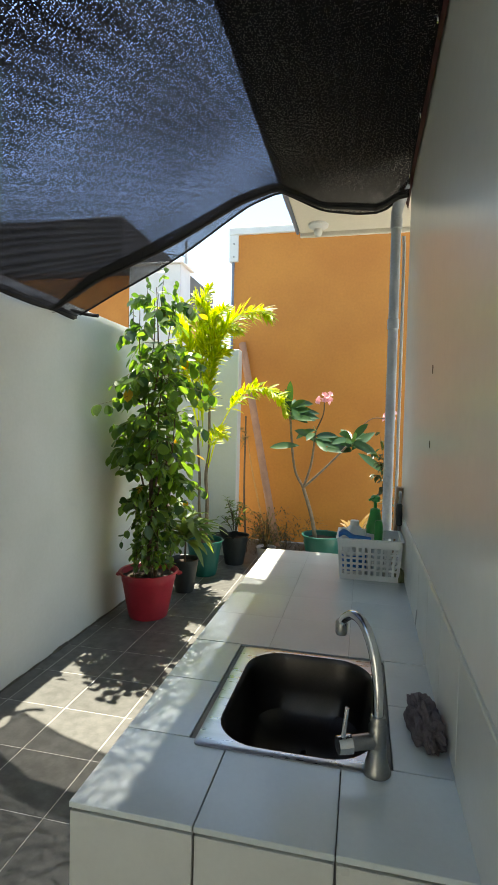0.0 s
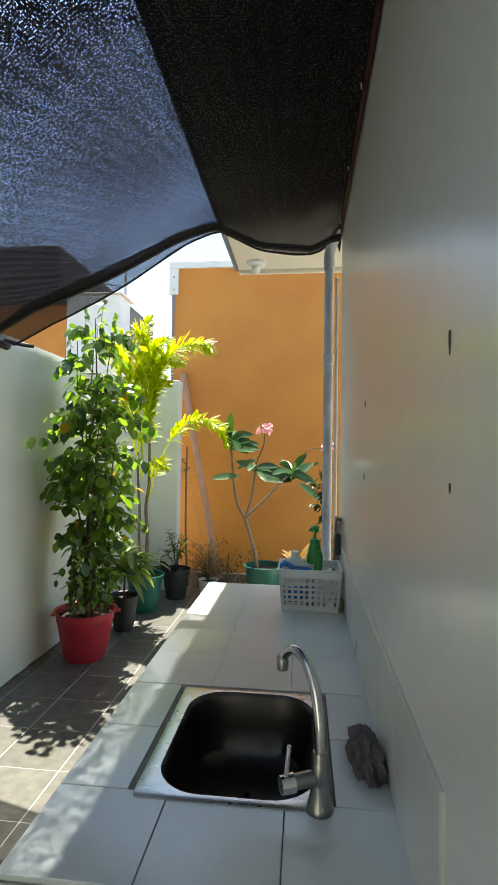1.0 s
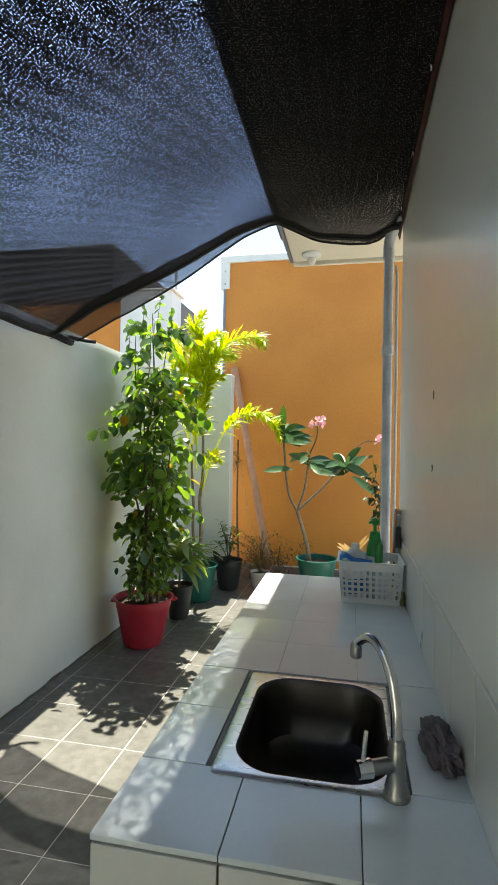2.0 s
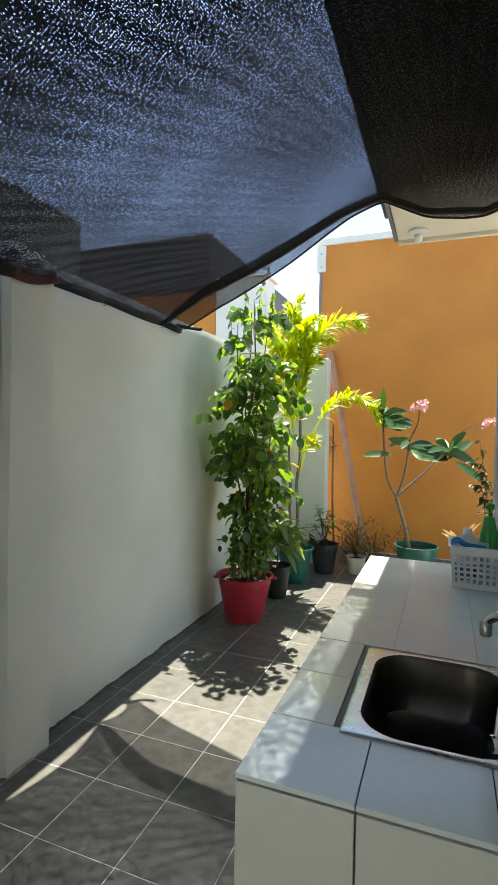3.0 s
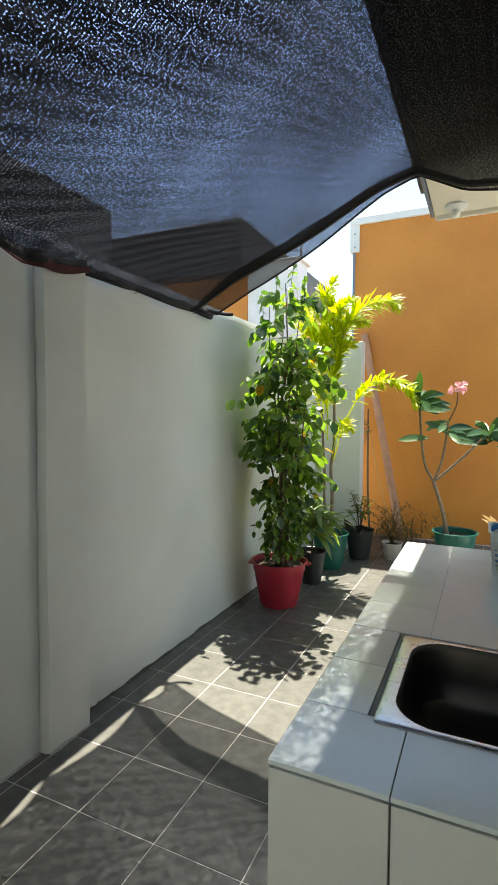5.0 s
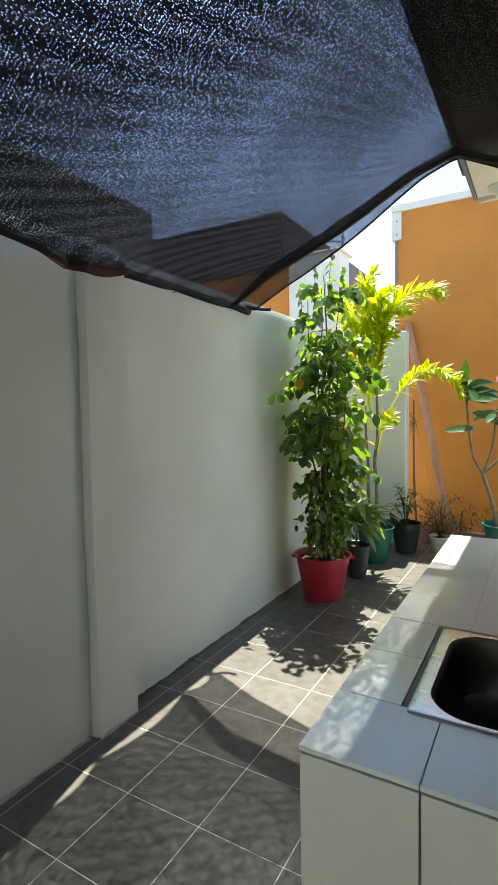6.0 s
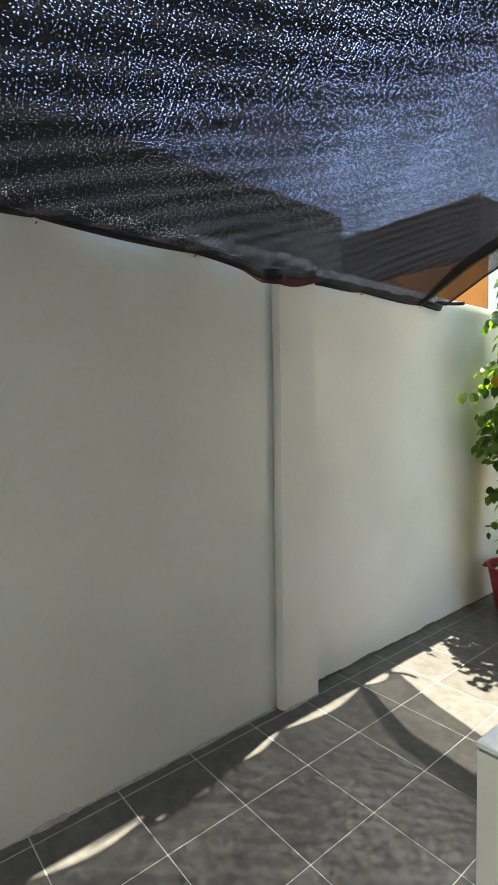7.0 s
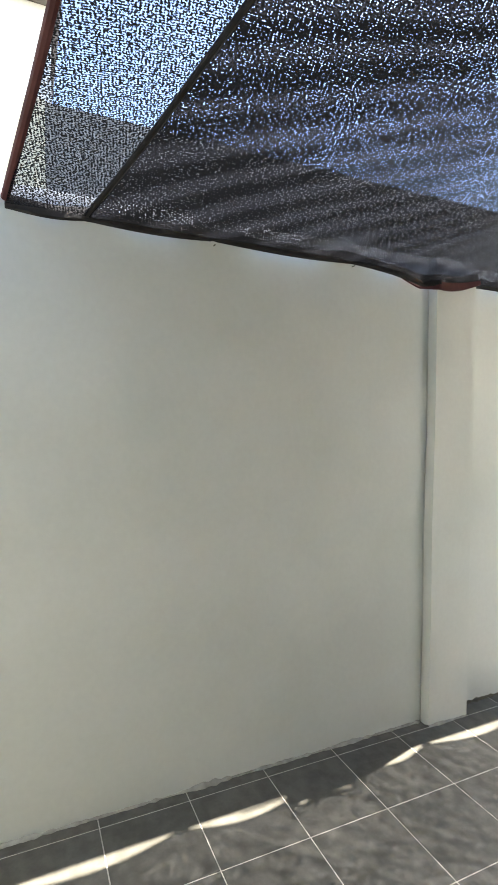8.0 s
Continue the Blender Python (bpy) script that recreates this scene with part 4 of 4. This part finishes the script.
frond([(0.02, 0, 1.3), (0.08, -0.02, 1.83), (0.26, -0.08, 2.14), (0.50, -0.15, 2.19), (0.60, -0.17, 2.14)], 38, 0.22, 1, 0.018, 1.0)
frond([(0.02, 0, 0.75), (0.14, -0.05, 1.12), (0.34, -0.12, 1.42), (0.56, -0.18, 1.50), (0.74, -0.2, 1.40), (0.80, -0.21, 1.26)], 30, 0.165, 2, 0.030, 0.55)
frond([(0.0, 0, 1.3), (0.02, -0.02, 1.86), (0.0, -0.06, 2.18), (-0.10, -0.12, 2.36)], 24, 0.20, 3)
frond([(-0.08, 0, 1.2), (-0.1, -0.1, 1.68), (-0.2, -0.2, 2.04), (-0.36, -0.3, 2.18)], 24, 0.20, 4)
frond([(0.0, 0, 0.75), (0.06, -0.05, 0.98), (0.13, -0.1, 1.10), (0.22, -0.16, 1.06)], 14, 0.15, 6)
frond([(-0.06, 0, 1.2), (-0.02, -0.03, 1.60), (0.06, -0.08, 1.92), (0.12, -0.1, 2.20)], 22, 0.20, 7)
frond([(-0.04, 0, 1.2), (-0.04, -0.08, 1.70), (0.06, -0.14, 2.08), (0.22, -0.2, 2.22)], 24, 0.20, 8)
frond([(-0.08, 0, 1.1), (-0.2, -0.05, 1.58), (-0.26, -0.08, 1.96), (-0.2, -0.12, 2.30)], 22, 0.20, 10)
frond([(-0.04, 0, 0.95), (-0.02, -0.06, 1.30), (0.04, -0.10, 1.58), (0.10, -0.12, 1.80)], 20, 0.18, 14)
frond([(-0.06, 0, 1.0), (-0.12, -0.06, 1.38), (-0.12, -0.10, 1.72), (-0.06, -0.12, 1.98)], 20, 0.19, 15)

frond([(-0.02, 0, 1.3), (0.04, -0.06, 1.80), (0.16, -0.12, 2.02), (0.34, -0.18, 2.02)], 24, 0.20, 16)
frond([(-0.06, 0, 1.3), (-0.10, -0.06, 1.90), (-0.06, -0.12, 2.20), (0.04, -0.16, 2.40)], 24, 0.20, 17)
frond([(-0.06, 0, 1.2), (-0.02, -0.04, 1.60), (0.10, -0.08, 1.80), (0.22, -0.12, 1.84)], 20, 0.17, 18)

# broad-leaved plants in the dark pots
def rosette(name, at, n, ln, wd, material, label, rise=(0.2, 1.0), seed=1, trunk=0.0, droop=0.8):
    g = random.Random(seed)
    e = tagged(empty(name, at), label, "plant")
    st = part("stem", tube([(0, 0, -0.02), (0.005, 0, trunk * 0.5 + 0.02), (0, 0.005, trunk + 0.05)], 0.010, 0.006, 8), M_STEM, e, smooth=True)
    for k in range(n):
        a = k * 2.4 + g.uniform(-0.3, 0.3)
        up = g.uniform(*rise)
        f = Leaves().add((0, 0, trunk * g.uniform(0.4, 1.0) + 0.03), (math.cos(a), math.sin(a), up), (0, 0, 1), ln * g.uniform(0.7, 1.1), wd * g.uniform(0.8, 1.2), droop * g.uniform(0.6, 1.3), 0.2, 0.45, 7)
        part("leaf", f.mesh("leaf"), material, e)
    return e


DP = (0.285, 3.86, 0.0)
pot("dark_pot", DP, 0.125, 0.285, M_DARKPOT, "dark plastic pot between the red and the green pots")
rosette("broad_leaf_plant", (DP[0], DP[1], 0.25), 48, 0.40, 0.066, L_BROAD, "bushy plant with long striped leaves", (0.2, 1.6), 4, 0.34)
BP = (0.485, 4.83, 0.0)
pot("black_pot", BP, 0.15, 0.30, M_DARKPOT, "round black pot against the end wall")
small = tagged(empty("shrub", (BP[0], BP[1], 0.26)), "small open shrub in a black pot", "plant")
g = random.Random(31)
lv = Leaves()
for k in range(9):
    a = g.uniform(0, 6.28)
    tip = (math.cos(a) * g.uniform(0.08, 0.2), math.sin(a) * g.uniform(0.05, 0.14), g.uniform(0.22, 0.42))
    pts = smooth_path([(0, 0, 0), (tip[0] * 0.4, tip[1] * 0.4, tip[2] * 0.6), tip], 5)
    part("stem", tube(pts, 0.005, 0.002, 6, soft=0), M_STEM, small)
    for q in range(4, len(pts)):
        for s in range(2):
            lv.add(pts[q], (g.uniform(-1, 1), g.uniform(-1, 1), g.uniform(-0.1, 0.7)), (0, 0, 1), g.uniform(0.05, 0.10), g.uniform(0.02, 0.032), 0.4, 0.15)
part("crown", lv.mesh("crown"), L_BROAD, small)
sheath = Leaves()
for k, (dx, dz) in enumerate(((-0.05, 0.13), (0.06, 0.08), (-0.10, 0.06))):
    sheath.add((dx * 0.3, -0.08, 0.02), (dx, -0.06, dz), (0, -1, 0.3), 0.17, 0.075, 0.2, 0.3, 0.3, 6)
dark = tagged(obj("black_plastic_scrap", sheath.mesh("scrap"), M_DARKPOT), "torn black plastic sheet stuck in the pot", "plastic sheet")
dark.matrix_basis = pose(BP[0] - 0.03, BP[1] - 0.04, 0.27)
dark.modifiers.new("thick", "SOLIDIFY").thickness = 0.003

# pale pot with dry wispy growth
WP = (0.80, 4.93, 0.0)
pot("white_pot", WP, 0.105, 0.175, M_WHITEPOT, "small off-white plastic pot near the orange wall")
wisp = tagged(empty("wispy_plant", (WP[0], WP[1], 0.15)), "wispy half-dry plant in a pale pot", "plant")
g = random.Random(41)
lv, st = Leaves(), bmesh.new()
for k in range(34):
    a = g.uniform(0, 6.28)
    r = g.uniform(0.08, 0.34)
    tip = Vector((math.cos(a) * r, math.sin(a) * r * 0.6, g.uniform(0.10, 0.45)))
    pts = smooth_path([(0, 0, 0), (tip.x * 0.4, tip.y * 0.4, tip.z * 0.75), tip], 5)
    tube(pts, 0.0022, 0.001, 4, bm=st, soft=0, caps=False)
    for q in range(3, len(pts)):
        for s in range(3):
            lv.add(pts[q], (g.uniform(-1, 1), g.uniform(-1, 1), g.uniform(-0.6, 0.6)), (0, 0, 1), g.uniform(0.025, 0.055), g.uniform(0.006, 0.012), 0.5, 0.1, 0.5, 2)
part("stems", st, M_STEM, wisp)
part("foliage", lv.mesh("foliage"), leafy("olive wispy leaf", (0.10, 0.10, 0.025), (0.17, 0.12, 0.04), 0.35), wisp)

# frangipani with pink flowers
FP = (1.405, 4.62, 0.0)
pot("wide_green_pot", FP, 0.195, 0.415, M_GREEN, "wide green pot holding the frangipani")
fr = tagged(empty("frangipani", (0, 0, 0)), "frangipani with long leaves and pink flower heads", "shrub")
base, fork = (1.34, 4.60, 0.36), (1.225, 4.47, 0.87)
part("trunk", tube([base, (1.30, 4.55, 0.6), fork], 0.020, 0.016, 10), M_BARK, fr, smooth=True)
tops = {"a": (1.09, 4.40, 1.60), "b": (1.34, 4.32, 1.40), "c": (1.66, 4.38, 1.32)}
part("branch", tube([fork, (1.14, 4.42, 1.08), tops["a"]], 0.013, 0.010, 9), M_BARK, fr, smooth=True)
part("branch", tube([fork, (1.30, 4.40, 1.10), tops["b"]], 0.013, 0.009, 9), M_BARK, fr, smooth=True)
part("branch", tube([fork, (1.42, 4.42, 1.06), tops["c"]], 0.013, 0.009, 9), M_BARK, fr, smooth=True)
g = random.Random(53)
# each head: how many leaves, the way they lean on the whole, their length
for key, n, lean, size in (("a", 24, (0.7, 0.1, 0.15), 0.26), ("b", 11, (0.0, -0.1, 0.05), 0.23), ("c", 20, (-0.1, 0.0, 0.2), 0.27)):
    for k in range(n):
        a = k * 2.4 + g.uniform(-0.3, 0.3)
        way = (math.cos(a) * 0.8 + lean[0], math.sin(a) * 0.6 + lean[1], g.uniform(-0.35, 0.55) + lean[2])
        f = Leaves().add(Vector(tops[key]) + Vector((0, 0, g.uniform(-0.10, 0.02))), way, (g.uniform(-0.5, 0.5), -0.9, 0.55), size * g.uniform(0.75, 1.1), size * g.uniform(0.24, 0.30), g.uniform(0.1, 0.5), 0.10, 0.8, 7)
        part("leaf", f.mesh("leaf"), L_PLUM, fr)
for base_, way in (((1.20, 4.30, 1.27), (-1, -0.1, 0.05)), ((1.72, 4.30, 1.22), (0.9, -0.2, -0.5))):
    part("leaf", Leaves().add(base_, way, (0, -0.8, 0.6), 0.27, 0.075, 0.15, 0.1, 0.8, 7).mesh("leaf"), L_PLUM, fr)


def flowers(at, n, r, seed):
    g = random.Random(seed)
    for k in range(n):
        c = Vector(at) + Vector((g.uniform(-r, r), g.uniform(-r, r), g.uniform(-r * 0.6, r * 0.6)))
        face = (c - Vector(at) + Vector((0, -0.05, 0.03))).normalized()
        u = face.orthogonal().normalized()
        v = face.cross(u)
        f = Leaves()
        for q in range(5):
            a = q * 1.2566 + g.uniform(0, 0.3)
            f.add(c, u * math.cos(a) + v * math.sin(a) + face * 0.35, face, g.uniform(0.026, 0.034), 0.024, -0.1, 0.15, 0.9, 3)
        part("flower", f.mesh("flower"), M_PETAL, fr, "pink flower")


part("flower_stalk", tube([tops["b"], (1.405, 4.295, 1.55), (1.415, 4.29, 1.67)], 0.007, 0.005, 7), M_STEM, fr, smooth=True)
flowers((1.415, 4.29, 1.70), 16, 0.060, 61)
part("flower_stalk", tube([tops["c"], (1.74, 4.40, 1.45), (1.84, 4.43, 1.53), (1.96, 4.46, 1.53)], 0.006, 0.004, 7), M_STEM, fr, smooth=True)
flowers((1.985, 4.46, 1.555), 9, 0.045, 62)

# plants beyond the counter's end
rosette("dry_leaf_plant", (1.745, 3.0, 0.54), 10, 0.19, 0.06, L_DRY, "yellow-brown leafy plant behind the counter", (0.9, 2.6), 8, 0.22, 0.3)
pot("tall_dark_pot", (1.745, 3.0, 0.0), 0.14, 0.60, M_DARKPOT, "tall dark planter behind the counter")
vine = tagged(empty("climber"), "dark small-leaved climber beside the drain pipe", "plant")
g = random.Random(71)
lv, st = Leaves(), bmesh.new()
for k in range(4):
    x0 = 1.97 + 0.02 * k
    pts = smooth_path([(x0 + 0.05, 4.2, 0.0), (x0, 4.15, 0.6), (x0 - 0.03 + g.uniform(-0.05, 0.05), 4.1, 1.0), (x0 - 0.12 + g.uniform(-0.1, 0.1), 4.1, g.uniform(1.05, 1.45))], 6)
    tube(pts, 0.004, 0.0015, 5, bm=st, soft=0, caps=False)
    for q in range(7, len(pts)):
        for s in range(2):
            lv.add(pts[q], (g.uniform(-1, 0.6), g.uniform(-1, 1), g.uniform(-0.4, 0.5)), (0, 0, 1), g.uniform(0.05, 0.095), g.uniform(0.025, 0.04), 0.5, 0.15)
part("stems", st, M_STEM, vine)
part("foliage", lv.mesh("foliage"), L_SMALL, vine)

# things leaning on the orange wall
tagged(obj("leaning_pole", tube([(0.80, 5.62, 0.0), (0.25, 5.95, 2.46)], 0.045, n=16, soft=0), M_POLE, smooth=True), "faded pinkish-brown pole leaning on the orange wall", "pole")
tagged(obj("thin_stick", tube([(0.74, 5.45, 0.0), (0.5, 5.65, 0.8), (0.33, 5.93, 1.36)], 0.012, 0.008, 7), M_STICK, smooth=True), "thin orange-brown stick leaning on the wall", "stick")
tagged(obj("dark_stick", tube([(0.50, 5.3, 0.0), (0.42, 5.5, 0.7), (0.32, 5.94, 1.55)], 0.014, 0.010, 7), M_STEM, smooth=True), "dark branch leaning beside the end wall", "stick")
dead = Leaves()
g = random.Random(83)
for k in range(16):
    dead.add((0.33 + g.uniform(-0.03, 0.03), 5.85, 1.3 + g.uniform(-0.1, 0.12)), (g.uniform(-0.6, 0.5), -0.3, g.uniform(-0.3, 1)), (0, -1, 0), g.uniform(0.08, 0.2), 0.018, 0.6, 0.2, 0.5, 3)
tagged(obj("dry_frond", dead.mesh("frond"), L_DRY), "withered palm frond hung on the leaning stick", "dry frond")
scrub = Leaves()
for k in range(1000):
    x, y = g.uniform(0.5, 1.35) if k % 2 else g.uniform(0.5, 0.95), g.uniform(5.15, 5.9)
    h = 0.42 * (0.6 + 0.6 * noise.noise((x * 3, y * 3, 1)))
    scrub.add((x, y, g.uniform(0.0, max(h, 0.05))), (g.uniform(-1, 1), g.uniform(-1, 1), g.uniform(-0.2, 1)), (0, 0, 1), g.uniform(0.04, 0.11), g.uniform(0.007, 0.016), 0.5, 0.15, 0.5, 3)
tagged(obj("weeds", scrub.mesh("weeds"), leafy("scrubby weed leaf", (0.03, 0.035, 0.012), (0.07, 0.055, 0.02), 0.2)), "low scrubby weeds along the orange wall", "weeds", kind="stuff")

# ---- floor tiles ----
def tile_mesh(w, d):
    me = bpy.data.meshes.new("tile")
    bm = box(0.002, w - 0.002, 0.002, d - 0.002, -0.004, 0.0, 0.001)
    bm.to_mesh(me)
    bm.free()
    me.materials.append(M_TILE)
    return me


full, narrow = tile_mesh(TILE, TILE), tile_mesh(0.11, TILE)
for j in range(-9, 18):
    for i in range(-1, 6):
        y = j * TILE
        if i >= 4 and 0.2 < y < 2.0:
            continue
        ob = new("tile", narrow if i < 0 else full)
        ob.parent = floor
        ob.matrix_basis = pose(i * TILE if i >= 0 else -0.11, y, 0)
